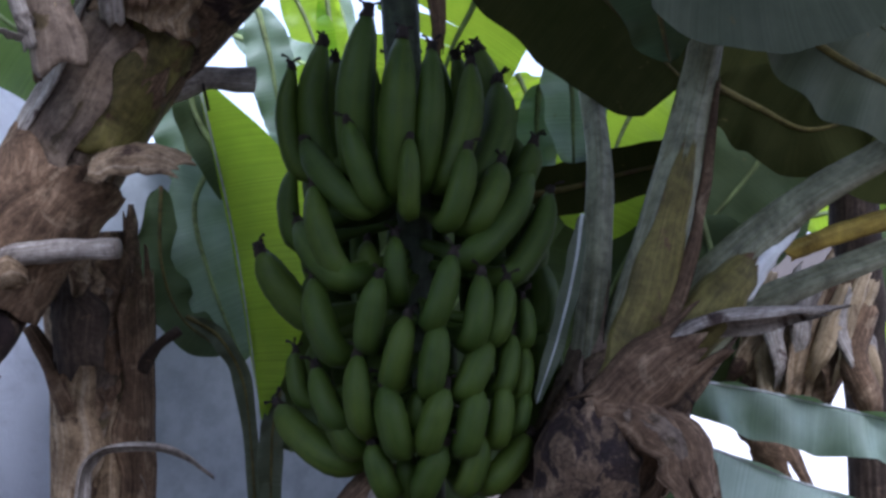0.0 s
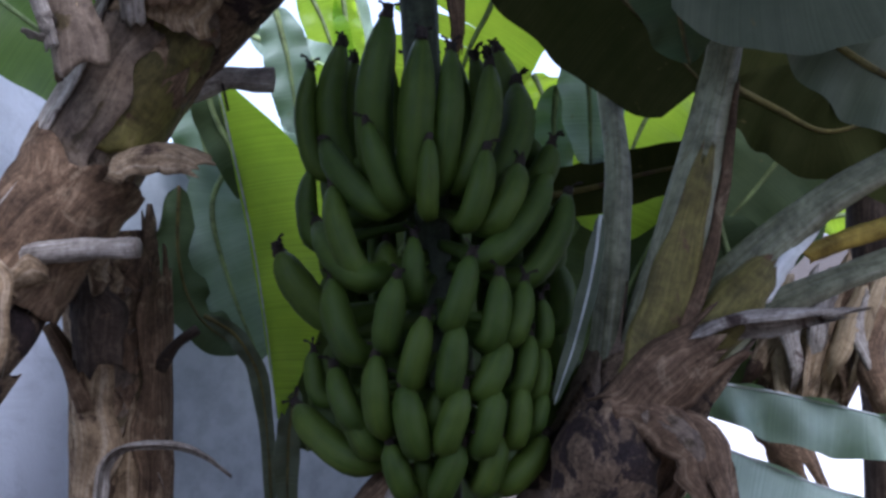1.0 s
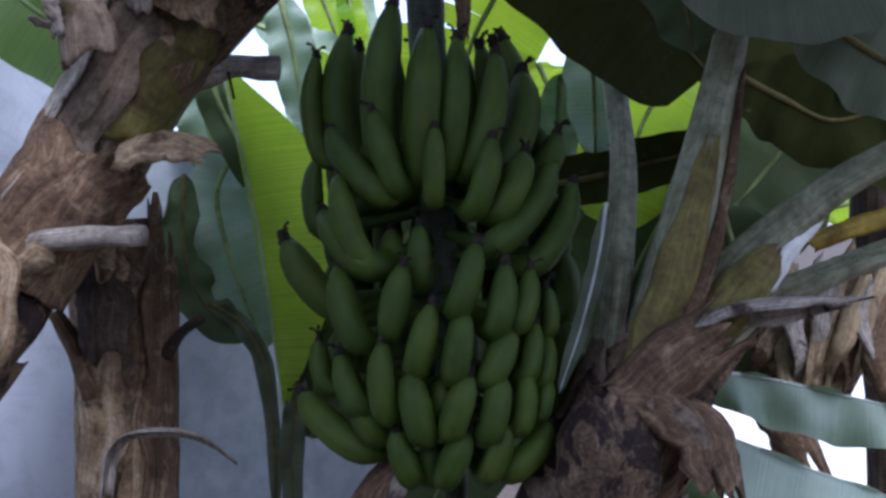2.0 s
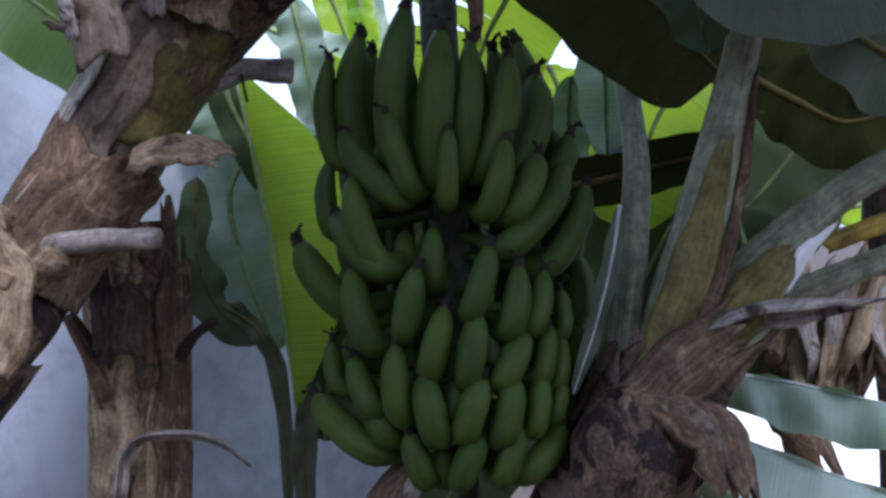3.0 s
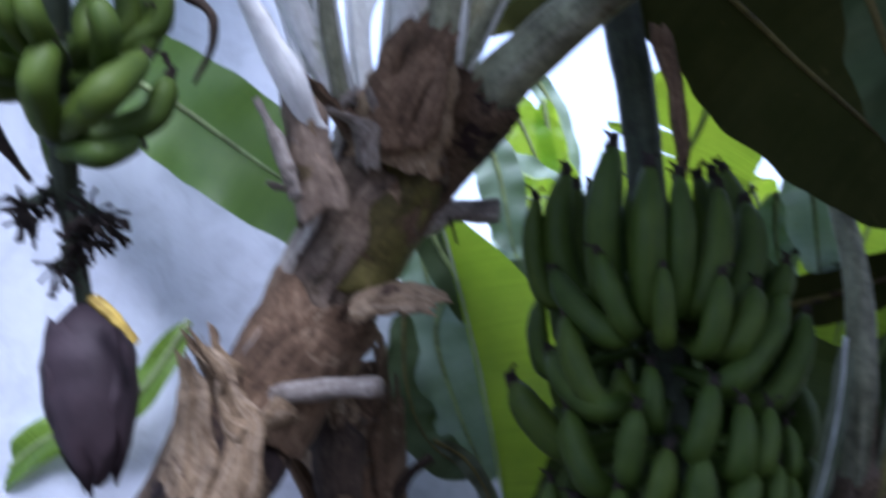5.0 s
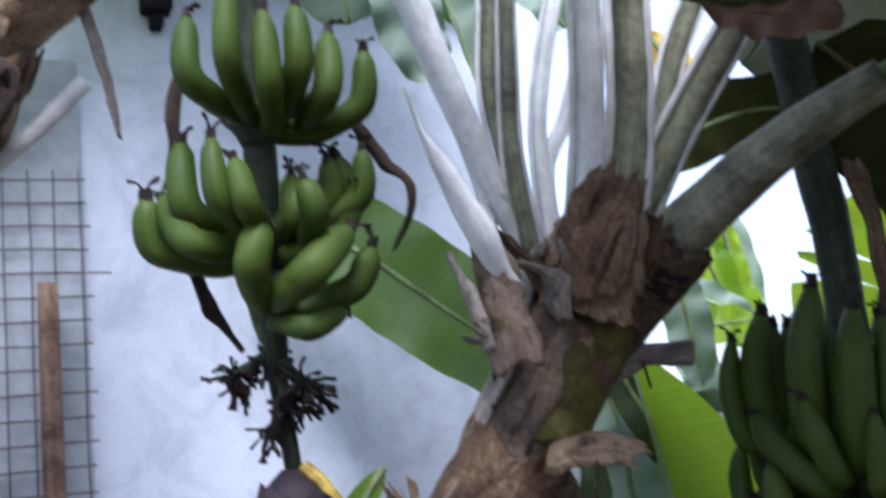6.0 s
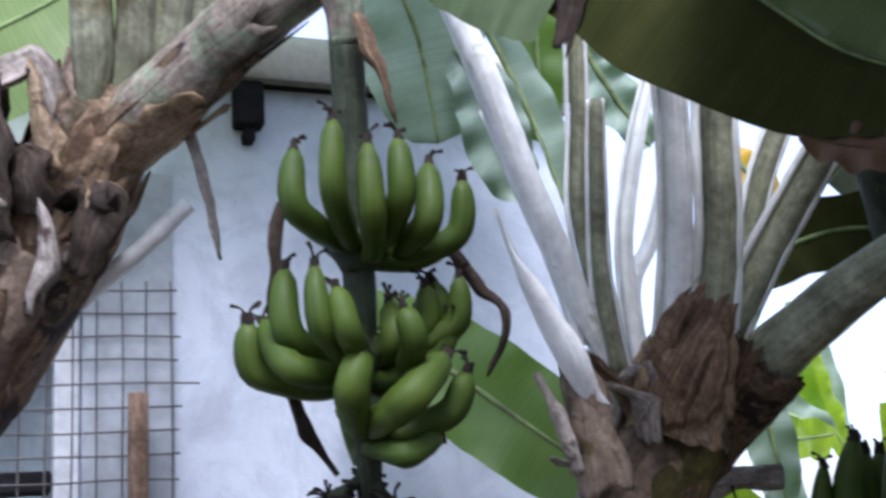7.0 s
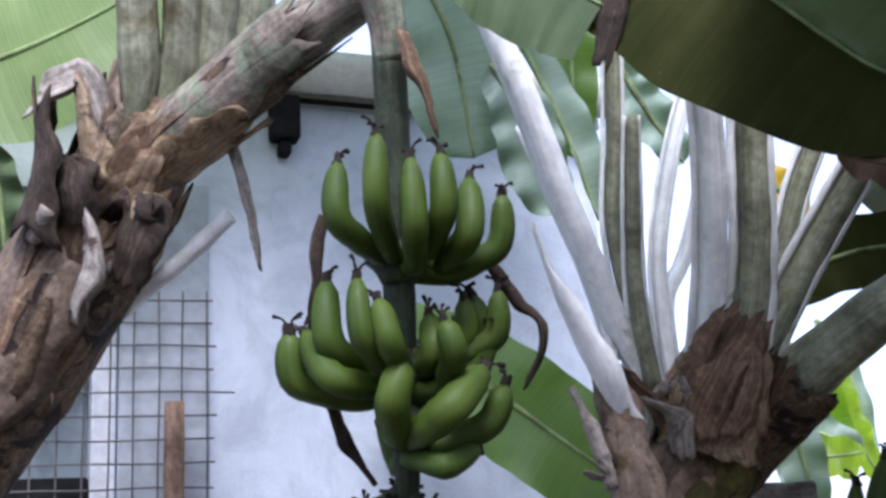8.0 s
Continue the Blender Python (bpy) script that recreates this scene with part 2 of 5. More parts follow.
ALUMINIUM = plain_material("window frame", (0.6, 0.63, 0.65), (0.72, 0.75, 0.77), 6.0, 0.4, 0.3, 0.001)
STAKE = fibre_material("wooden stake", (0.173, 0.110, 0.077), (0.292, 0.200, 0.144), (0.410, 0.300, 0.225), 2, 30, 9)
GUTTER = plain_material("cream gutter", (0.62, 0.6, 0.52), (0.75, 0.73, 0.66), 5.0, 0.5, 0, 0.001)
BLACK = plain_material("black plastic", (0.008, 0.008, 0.009), (0.018, 0.018, 0.02), 20.0, 0.8, spec=0.1)
ROOF = plain_material("roof sheet", (0.35, 0.33, 0.32), (0.5, 0.48, 0.46), 3.0, 0.6)
m, nt, out = material("window glass")
gl = nt.nodes.new("ShaderNodeBsdfGlass")
gl.inputs["Color"].default_value, gl.inputs["Roughness"].default_value = (0.9, 0.93, 0.94, 1), 0.04
nt.links.new(gl.outputs[0], out.inputs[0])
GLASS = m


# ---- building blocks ----
def mesh_object(name, bm, mat, parent=None, label="", smooth=True):
    me = bpy.data.meshes.new(name)
    bm.normal_update()
    bm.to_mesh(me)
    bm.free()
    for p in me.polygons:
        p.use_smooth = smooth
    me.materials.append(mat)
    ob = new(name, me)
    if parent is not None:
        ob.parent = parent
    return tagged(ob, label)


def part(name, bm, mat, parent, label="", smooth=True):
    return mesh_object(name, bm, mat, parent, label, smooth)


def thing(name, label, category, group="", kind=""):
    return tagged(new(name), label, category, group, kind)


def spline(points, count):
    """Evenly spread places on a smooth curve through a few points (Catmull-Rom), with extra values carried along."""
    p = [Vector(q) for q in points]
    p = [p[0] * 2 - p[1]] + p + [p[-1] * 2 - p[-2]]
    out = []
    for k in range(count):
        s = k / (count - 1) * (len(p) - 3)
        i = min(int(s), len(p) - 4)
        t = s - i
        a, b, c, d = p[i:i + 4]
        out.append(0.5 * (2 * b + (c - a) * t + (2 * a - 5 * b + 4 * c - d) * t * t + (3 * b - a - 3 * c + d) * t ** 3))
    return out


def radii_at(values, count):
    x = np.linspace(0, 1, len(values))
    return np.interp(np.linspace(0, 1, count), x, values)


def frames_along(path):
    """Tangent, side and normal at each place, turned along without twisting."""
    out = []
    side = None
    for k, c in enumerate(path):
        t = (path[min(k + 1, len(path) - 1)] - path[max(k - 1, 0)]).normalized()
        if side is None:
            side = t.cross(Vector((0.13, 0.97, 0.21))).normalized()
        side = (side - t * side.dot(t)).normalized()
        out.append((t, side, t.cross(side).normalized()))
    return out


def tube(bm, points, radii, rings=24, sides=12, rough=0.0, scale=9.0, section=None, cap=True, seed=0.0):
    """A round (or shaped) tube along a curve, with lumps of relative size rough. Its UV: round, and metres along."""
    path = spline(points, rings)
    rad = radii_at(radii, rings)
    fr = frames_along(path)
    uv = bm.loops.layers.uv.verify()
    length = [0.0]
    for a, b in zip(path, path[1:]):
        length.append(length[-1] + (b - a).length)
    loops = []
    for k, c in enumerate(path):
        ring = []
        for j in range(sides):
            a = 2 * pi * j / sides
            s = section(a) if section else 1.0
            d = fr[k][1] * cos(a) + fr[k][2] * sin(a)
            r = rad[k] * s
            if rough:
                r *= 1 + rough * noise.noise((c + d * rad[k]) * scale + Vector((seed, 0, 0))) * 2
            ring.append(bm.verts.new(c + d * r))
        loops.append(ring)
    for k in range(rings - 1):
        for j in range(sides):
            fa = bm.faces.new((loops[k][j], loops[k][(j + 1) % sides], loops[k + 1][(j + 1) % sides], loops[k + 1][j]))
            for lo, (u, v) in zip(fa.loops, ((j, k), (j + 1, k), (j + 1, k + 1), (j, k + 1))):
                lo[uv].uv = (u / sides, length[v])
    if cap:
        for ring, flip in ((loops[0], True), (loops[-1], False)):
            bm.faces.new(ring[::-1] if flip else ring)
    return bm


def shell(bm, points, radii, turn, rings=18, steps=10, thick=0.004, lift=(0.004, 0.02), ragged=0.03, seed=0.0, taper=0.35):
    """A torn leaf sheath that wraps part of the way round a stem; turn = start and end angle in degrees, 270 facing the camera."""
    path = spline(points, rings)
    rad = radii_at(radii, rings)
    fr = frames_along(path)
    uv = bm.loops.layers.uv.verify()
    inner, outer = [], []
    a0, a1 = radians(turn[0] - 180), radians(turn[1] - 180)
    for k, c in enumerate(path):
        u = k / (rings - 1)
        rows = ([], [])
        mid = (a0 + a1) / 2
        half = (a1 - a0) / 2 * (1 - taper * u ** 2.5) * max(0.6, 1 + 0.4 * noise.noise(Vector((u * 4.5, seed * 1.9, 7.0))))
        for j in range(steps + 1):
            v = j / steps
            a = mid + half * (2 * v - 1)
            a += 0.10 * noise.noise(Vector((u * 5, seed, v * 3)))
            d = fr[k][1] * cos(a) + fr[k][2] * sin(a)
            up = lift[0] + (lift[1] - lift[0]) * u ** 2 + 0.35 * lift[1] * abs(2 * v - 1) ** 3
            r = rad[k] + up + 0.004 * noise.noise(Vector((a * 3, u * 7, seed)))
            edge = ragged * noise.noise(Vector((v * 6, seed * 3.1, 2.0))) * (u ** 4 - 0.5 * (1 - u) ** 4) * 2
            for row, e in zip(rows, (0.0, thick)):
                row.append(bm.verts.new(c + d * (r + e) + fr[k][0] * edge))
        inner.append(rows[0])
        outer.append(rows[1])
    def quad(a, b, c, d, uvs):
        fa = bm.faces.new((a, b, c, d))
        for lo, p in zip(fa.loops, uvs):
            lo[uv].uv = p
    for k in range(rings - 1):
        for j in range(steps):
            q = [(x / steps * 0.4, y * 0.02) for x, y in ((j, k), (j + 1, k), (j + 1, k + 1), (j, k + 1))]
            quad(outer[k][j], outer[k][j + 1], outer[k + 1][j + 1], outer[k + 1][j], q)
            quad(inner[k + 1][j], inner[k + 1][j + 1], inner[k][j + 1], inner[k][j], q[::-1])
        for j, s in ((0, 1), (steps, -1)):
            q = (outer[k][j], outer[k + 1][j], inner[k + 1][j], inner[k][j])
            quad(*(q if s > 0 else q[::-1]), [(0, 0)] * 4)
    for k, s in ((0, -1), (rings - 1, 1)):
        for j in range(steps):
            q = (outer[k][j], outer[k][j + 1], inner[k][j + 1], inner[k][j])
            quad(*(q if s > 0 else q[::-1]), [(0, 0)] * 4)
    return bm


def blade(bm, points, up, half, fold=10.0, wave=0.012, tears=(), span=(0.0, 1.0), rows=44, cols=7, seed=0.0, curl=0.0, side=(1.0, 1.0), blunt=0.42):
    """A banana leaf's blade on both sides of its rib. tears: (place along, side, opening) where the blade is split."""
    path = spline(points, rows)
    up = Vector(up)
    uv = bm.loops.layers.uv.verify()
    total = sum((b - a).length for a, b in zip(path, path[1:]))
    for s in (-1, 1):
        cuts = sorted(int(round(t * (rows - 1))) for t, q, o in tears if q == s)
        edges = [0] + [c for c in cuts if 0 < c < rows - 1] + [rows - 1]
        for n, (lo, hi) in enumerate(zip(edges, edges[1:])):
            grid = []
            for k in range(lo, hi + 1):
                u = k / (rows - 1)
                c = path[k]
                t = (path[min(k + 1, rows - 1)] - path[max(k - 1, 0)]).normalized()
                sd = t.cross(up).normalized()
                nn = sd.cross(t).normalized()
                uu = span[0] + (span[1] - span[0]) * u
                w = half * side[0 if s < 0 else 1] * max(0.0, 4 * uu * (1 - uu)) ** blunt
                w *= 1 + 0.06 * noise.noise(Vector((u * 9, s * 3.0, seed)))
                gap = 0.0
                if n > 0:
                    gap += max(0, 1 - (k - lo) / 3)
                if n < len(edges) - 2:
                    gap -= max(0, 1 - (hi - k) / 3)
                line = []
                for j in range(cols + 1):
                    v = j / cols
                    a = radians(fold) + curl * v
                    bend = wave * v * sin(u * 23 + seed * 2 + s) + wave * 1.5 * v * noise.noise(Vector((u * 6, v, seed + s)))
                    bend += (n % 2) * 0.03 * v * v * half / 0.2
                    ck = 0.028 * v * v * gap
                    line.append(bm.verts.new(c + sd * (s * v * w * cos(a)) + nn * (v * w * sin(a) + bend) + t * (ck + 0.10 * w * v * v)))
                grid.append((u, line))
            for (ua, la), (ub, lb) in zip(grid, grid[1:]):
                for j in range(cols):
                    q = (la[j], la[j + 1], lb[j + 1], lb[j])
                    p = ((ua, j), (ua, j + 1), (ub, j + 1), (ub, j))
                    if s < 0:
                        q, p = q[::-1], p[::-1]
                    fa = bm.faces.new(q)
                    for loop, (x, y) in zip(fa.loops, p):
                        loop[uv].uv = (x * total, s * y / cols * half)
    bmesh.ops.remove_doubles(bm, verts=bm.verts, dist=0.0002)
    return bm


def channel(a):
    """Cross section of a petiole: round below, hollow above."""
    return 1.0 - 0.45 * max(0.0, cos(a - 0.6)) ** 3


def add_leaf(plant, stem_points, stem_radii, stem_mat, blade_points=None, up=(0, 0, 1), half=0.2, mat=None, rib=0.012, label="", margin=None, **kw):
    """One leaf of a plant: its stalk and rib, and under that the blade."""
    bm = tube(bmesh.new(), stem_points, stem_radii, 26, 14, 0.04, 12, channel, seed=half * 31)
    leaf = part("leaf", bm, stem_mat, plant, label)
    if margin is not None:
        path = spline(stem_points, 20)
        rad = radii_at(stem_radii, 20)
        fr = frames_along(path)
        for s in (-1, 1):
            line = [c + f[1] * s * r * 0.9 + f[2] * r * 0.25 for c, f, r in zip(path, fr, rad)]
            # the margin's white also carries the bright rim of light
            part("margin", tube(bmesh.new(), line, rad * 0.24, 30, 6, 0.15, 20, seed=s), margin, leaf, "pale waxy stalk margin whitened for glare")
    if blade_points is not None:
        bm = tube(bmesh.new(), blade_points, (rib, rib * 0.3), 24, 8)
        part("midrib", bm, RIB, leaf)
        part("blade", blade(bmesh.new(), blade_points, up, half, **kw), mat, leaf)
    return leaf


def lone_leaf(points, up, half, mat, label, rib=0.009, group="", rib_mat=None, **kw):
    """A banana leaf of which only the blade and its rib come into view."""
    ob = thing("banana_leaf", label, "leaf", group)
    part("blade", blade(bmesh.new(), points, up, half, **kw), mat, ob)
    part("midrib", tube(bmesh.new(), points, (rib, rib * 0.35), 24, 8), rib_mat or RIB, ob)
    return ob


def finger(parent, points, fat, seed, blunt=1.0, neck=0.4):
    """One banana along five places from the stalk to the tip: an angular body with a thin neck, a blunt end and the dry blossom end."""
    rng = random.Random(seed)
    rings, sides = 21, 10
    path = spline(points, rings)
    prof = np.interp(np.linspace(0, 4, rings), (0, 0.8, 1.25, 1.7, 2.2, 3.0, 3.5, 3.75, 3.9, 4.0), (neck, neck * 1.12, 0.5 + neck * 0.4, 0.8 + neck * 0.18, 0.98, 1.0, 0.96 * blunt, 0.83 * blunt ** 2, 0.62 * blunt ** 2, 0.36))
    fr = frames_along(path)
    twist = rng.uniform(0, 6.28)
    bm = bmesh.new()
    uv = bm.loops.layers.uv.verify()
    loops = []
    for k, c in enumerate(path):
        ring = []
        for j in range(sides):
            a = 2 * pi * j / sides + twist
            ridge = 1.0 + (0.07 if j % 2 else -0.05)
            r = fat * prof[k] * ridge * (1 + 0.022 * rng.uniform(-1, 1))
            ring.append(bm.verts.new(c + (fr[k][1] * cos(a) + fr[k][2] * sin(a)) * r))
        loops.append(ring)
    for k in range(rings - 1):
        for j in range(sides):
            fa = bm.faces.new((loops[k][j], loops[k][(j + 1) % sides], loops[k + 1][(j + 1) % sides], loops[k + 1][j]))
            for lo, (u, v) in zip(fa.loops, ((j, k), (j + 1, k), (j + 1, k + 1), (j, k + 1))):
                lo[uv].uv = (u / sides, v / rings)
    bm.faces.new(loops[0][::-1])
    bm.faces.new(loops[-1])
    ob = part("banana", bm, PEEL, parent)
    d = (path[-1] - path[-2]).normalized()
    e, g = fr[-1][1], fr[-1][2]
    bm = bmesh.new()
    p0 = path[-1] - d * 0.003
    size = fat / 0.03
    tube(bm, (p0, p0 + d * 0.01 * size, p0 + d * 0.024 * size), (fat * 0.42, fat * 0.38, fat * 0.28), 7, 8, 0.25, 90, seed=seed)
    for k in range(rng.randint(2, 4)):
        a = rng.uniform(0, 6.28)
        w = e * cos(a) + g * sin(a)
        ln = rng.uniform(0.01, 0.028)
        q = p0 + d * 0.012 * size
        tube(bm, (q, q + d * ln * 0.6 + w * ln * 0.35, q + d * ln * 0.8 + w * ln * 0.9), (0.003, 0.0018, 0.0036), 7, 5, 0.25, 120, seed=seed + k)
    part("blossom_end", bm, TIP, ob)
    return ob


def toward(azimuth):
    """Level direction at an azimuth in degrees, 0 facing the camera's first place, positive to its right."""
    a = radians(azimuth)
    return Vector((sin(a), -cos(a), 0))


def ring_place(axis, az, r, z):
    """A place about a bunch's stalk: azimuth in degrees, metres out from it, height."""
    return axis(z) + toward(az) * r


def crowded(bunch, axis, tier, seed):
    """A tier of a compact bunch. Each banana: tip and belly as azimuth, distance out and height; its thickness."""
    for k, (tip, low, fat) in enumerate(tier):
        t, b = ring_place(axis, *tip), ring_place(axis, low[0], low[1] - 0.012, low[2] - 0.022)
        neck = ring_place(axis, low[0], 0.03, low[2] + 0.004)
        knee = ring_place(axis, low[0], low[1] * 0.55, low[2] - 0.012)
        belly = (t + b) / 2
        c = axis(belly.z)
        out = Vector((belly.x - c.x, belly.y - c.y, 0)).normalized()
        finger(bunch, (neck, knee, b, belly + out * (0.1 * (t - b).length), t), fat * 0.86, seed * 40 + k, 0.91)


def loose(bunch, axis, tier, seed):
    """A tier of an open bunch. Each banana: tip, belly and root as azimuth, distance out and height; its thickness."""
    for k, (tip, mid, low, fat) in enumerate(tier):
        t, m, r = (ring_place(axis, *q) for q in (tip, mid, low))
        neck = axis(r.z + 0.006) + (r - axis(r.z + 0.006)) * 0.15
        finger(bunch, (neck, r, r.lerp(m, 0.5) + (m - t) * 0.07, m, t), fat, seed * 40 + k, 1.0, 0.8)


def hidden_side(bunch, axis, height, r, rise, seed):
    """The bananas of a tier on the side turned away."""
    tier = [((a, r, height + rise), (a, r * 1.05, height), 0.033) for a in range(100, 262, 18)]
    crowded(bunch, axis, tier, seed)


def dress(plant, points, radii, count, seed, mats, first=0.0, last=1.0, arc=(80, 170), lift=0.02):
    """Overlapping torn leaf sheaths along a stem, from its foot upwards."""
    rng = random.Random(seed)
    path = spline(points, 41)
    rad = radii_at(radii, 41)
    for k in range(count):
        u = first + (last - first) * (k + rng.uniform(-0.3, 0.3)) / count
        i = max(0, min(32, int(u * 40)))
        e = min(40, i + rng.randint(8, 15))
        mid = (i + e) // 2
        a = rng.uniform(170, 350)
        w = rng.uniform(*arc)
        grow = 0.002 + 0.006 * rng.random()
        sh = shell(bmesh.new(), (path[i], path[mid], path[e]), (rad[i] + grow, rad[mid] + grow, rad[e] + grow), (a - w / 2, a + w / 2), 26, 16,
                   seed=seed + k * 1.7, ragged=rng.uniform(0.03, 0.08), lift=(0.001, rng.uniform(0.2, 0.8) * lift), taper=rng.uniform(0.0, 0.35), thick=0.003)
        part("sheath", sh, mats[rng.randrange(len(mats))], plant)
    bm = bmesh.new()
    for k in range(count * 3):
        i = rng.randint(int(first * 40), max(int(first * 40) + 1, int(last * 40) - 3))
        a = rng.uniform(0.2, 2.9)
        t = (path[i + 1] - path[i]).normalized()
        sd = t.cross(Vector((0.13, 0.97, 0.21))).normalized()
        nn = t.cross(sd)
        d = sd * cos(a) + nn * sin(a)
        p = path[i] + d * rad[i] * 1.03
        ln = rng.uniform(0.015, 0.05)
        q = t * rng.uniform(-1, 1) + Vector((0, 0, -0.4))
        tube(bm, (p, p + d * ln * 0.4 + q * ln * 0.5, p + d * ln * 0.5 + q * ln), (0.0016, 0.001, 0.0006), 6, 4)
    fibres = part("loose_fibres", bm, GREY, plant, "frayed dry fibres")
    fibres["kind"] = "stuff"


def stub(parent, points, radii, mat, name="stub", rough=0.12, seed=0.0, label=""):
    return part(name, tube(bmesh.new(), points, radii, 12, 12, rough, 22, seed=seed), mat, parent, label)


def box(bm, centre, size, turn=None, bevel=0.0):
    m = Matrix.Translation(centre) @ (turn or Matrix.Identity(4)) @ Matrix.Diagonal((*size, 1))
    made = bmesh.ops.create_cube(bm, size=1.0, matrix=m)
    if bevel:
        edges = list({e for v in made["verts"] for e in v.link_edges})
        bmesh.ops.bevel(bm, geom=edges, offset=bevel, segments=2, affect="EDGES", profile=0.5)
    return bm


# ---- house wall, low wall, ground ----
AZ = radians(49)
ALONG = Vector((sin(AZ), cos(AZ), 0))
FRONT = Vector((cos(AZ), -sin(AZ), 0))
TURN = Matrix((( ALONG.x, -FRONT.x, 0, 0), (ALONG.y, -FRONT.y, 0, 0), (0, 0, 1, 0), (0, 0, 0, 1)))
FOOT = Vector((-1.55, 1.97, 0)) - FRONT * 0.05


def on_wall(s, z, f=0.0):
    """A place s metres along the house wall from the wire mesh's free edge, f metres in front of it."""
    return FOOT + ALONG * s + FRONT * f + Vector((0, 0, z))


def wall_box(bm, s0, s1, z0, z1, f0, f1, bevel=0.0):
    return box(bm, on_wall((s0 + s1) / 2, (z0 + z1) / 2, (f0 + f1) / 2), (s1 - s0, f1 - f0, z1 - z0), TURN, bevel)


bm = bmesh.new()
N = 60
grid = [[bm.verts.new(((i / N * 2 - 1) ** 3 * 400, (j / N * 2 - 1) ** 3 * 400, 0.03 * noise.noise(Vector((i, j, 0))) if abs(i - 30) < 9 and abs(j - 30) < 9 else 0)) for j in range(N + 1)] for i in range(N + 1)]
for i in range(N):
    for j in range(N):
        bm.faces.new((grid[i][j], grid[i + 1][j], grid[i + 1][j + 1], grid[i][j + 1]))
ground = tagged(mesh_object("ground", bm, SOIL), "bare brown soil under the banana plants", "ground", kind="structure")
yard = mesh_object("pavement", box(bmesh.new(), (9.5, 13.0, 0.03), (18, 17, 0.08), None, 0.01), YARD, smooth=False)
tagged(yard, "pale sunlit concrete yard beyond the banana plants", "pavement", kind="structure")

house = thing("wall_north", "pale bluish-white plaster house wall with faint stains", "wall", kind="structure")
part("wall", wall_box(bmesh.new(), -0.16, 1.02, 0, 2.84, -0.2, 0), PLASTER, house, smooth=False)
part("wall", wall_box(bmesh.new(), -6.0, -1.3, 0, 2.84, -0.2, 0), PLASTER, house, smooth=False)
part("wall", wall_box(bmesh.new(), -1.3, -0.16, 0, 1.0, -0.2, 0), PLASTER, house, smooth=False)
part("wall", wall_box(bmesh.new(), -1.3, -0.16, 2.6, 2.84, -0.2, 0), PLASTER, house, smooth=False)
low = thing("wall_east", "low grey-plastered garden wall", "wall", kind="structure")
part("wall", wall_box(bmesh.new(), 1.023, 1.76, 0, 1.74, -0.18, -0.006, 0.01), RENDERED, low, smooth=False)
# added wall, never in view: keeps light from behind off the bunch
back = thing("wall_south", "added unseen grey concrete wall that blocks light from behind", "wall", kind="structure")
part("wall", box(bmesh.new(), (0, -3.2, 1.4), (9, 0.2, 2.8)), CONCRETE, back, smooth=False)

# ---- on the house wall: window, wire mesh, gutter, lamp box, stake ----
window = thing("window_1", "aluminium-framed window with pale glass behind wire mesh", "window", kind="structure")
part("window_frame", wall_box(bmesh.new(), -0.215, -0.163, 1.003, 2.597, -0.13, -0.02, 0.006), ALUMINIUM, window, smooth=False)
part("window_frame", wall_box(bmesh.new(), -1.297, -1.245, 1.003, 2.597, -0.13, -0.02, 0.006), ALUMINIUM, window, smooth=False)
for z, d in ((1.03, 0.05), (1.955, 0.045), (2.57, 0.05)):
    part("window_frame", wall_box(bmesh.new(), -1.243, -0.217, z - d / 2, z + d / 2, -0.12, -0.03, 0.005), BLACK if z == 1.955 else ALUMINIUM, window, smooth=False)
part("window_frame", wall_box(bmesh.new(), -0.75, -0.71, 1.057, 1.93, -0.115, -0.035, 0.005), ALUMINIUM, window, smooth=False)
for s0, s1, z0, z1 in ((-1.243, -0.752, 1.057, 1.93), (-0.708, -0.217, 1.057, 1.93), (-1.243, -0.217, 1.98, 2.543)):
    part("pane", wall_box(bmesh.new(), s0, s1, z0, z1, -0.085, -0.079), GLASS, window, smooth=False)
for ob in window.children:
    if ob.name.startswith("pane"):
        ob.visible_shadow = False
# added folded sheet; gives the panes the tone of their reflections
bm = bmesh.new()
folds = [[bm.verts.new(on_wall(-1.25 + 1.05 * k / 60, z, -0.17 + 0.012 * sin(k * 1.1))) for z in (1.05, 2.58)] for k in range(61)]
for a, b in zip(folds, folds[1:]):
    bm.faces.new((a[0], b[0], b[1], a[1]))
tagged(mesh_object("curtain", bm, PANE_BACKING), "added grey sheet behind the window that pales its panes", "curtain")
# thin grey strip put on the wall in place of soft shade
shade_strip = mesh_object("trim", wall_box(bmesh.new(), -0.159, 0.028, 0.99, 2.62, 0.003, 0.012, 0.003), SOFT_SHADE, smooth=False)
tagged(shade_strip, "grey strip standing for soft shade beside the window", "trim", kind="structure")
room = thing("wall_room", "plain plaster room behind the window", "wall", kind="structure")
part("wall", wall_box(bmesh.new(), -3.0, 1.0, 0, 2.8, -2.4, -2.3), PLASTER, room, smooth=False)

mesh = thing("wire_mesh", "rusty welded wire mesh with two inch squares against the wall", "wire mesh")
rng = random.Random(5)
for k in range(15):
    s = 0.016 - 0.05 * k
    w = [on_wall(s + rng.uniform(-0.002, 0.002), z, 0.05 + rng.uniform(-0.003, 0.003)) for z in np.linspace(2.362, 1.2, 7)]
    part("wire", tube(bmesh.new(), w, (0.0021, 0.0021), 14, 6), STEEL, mesh)
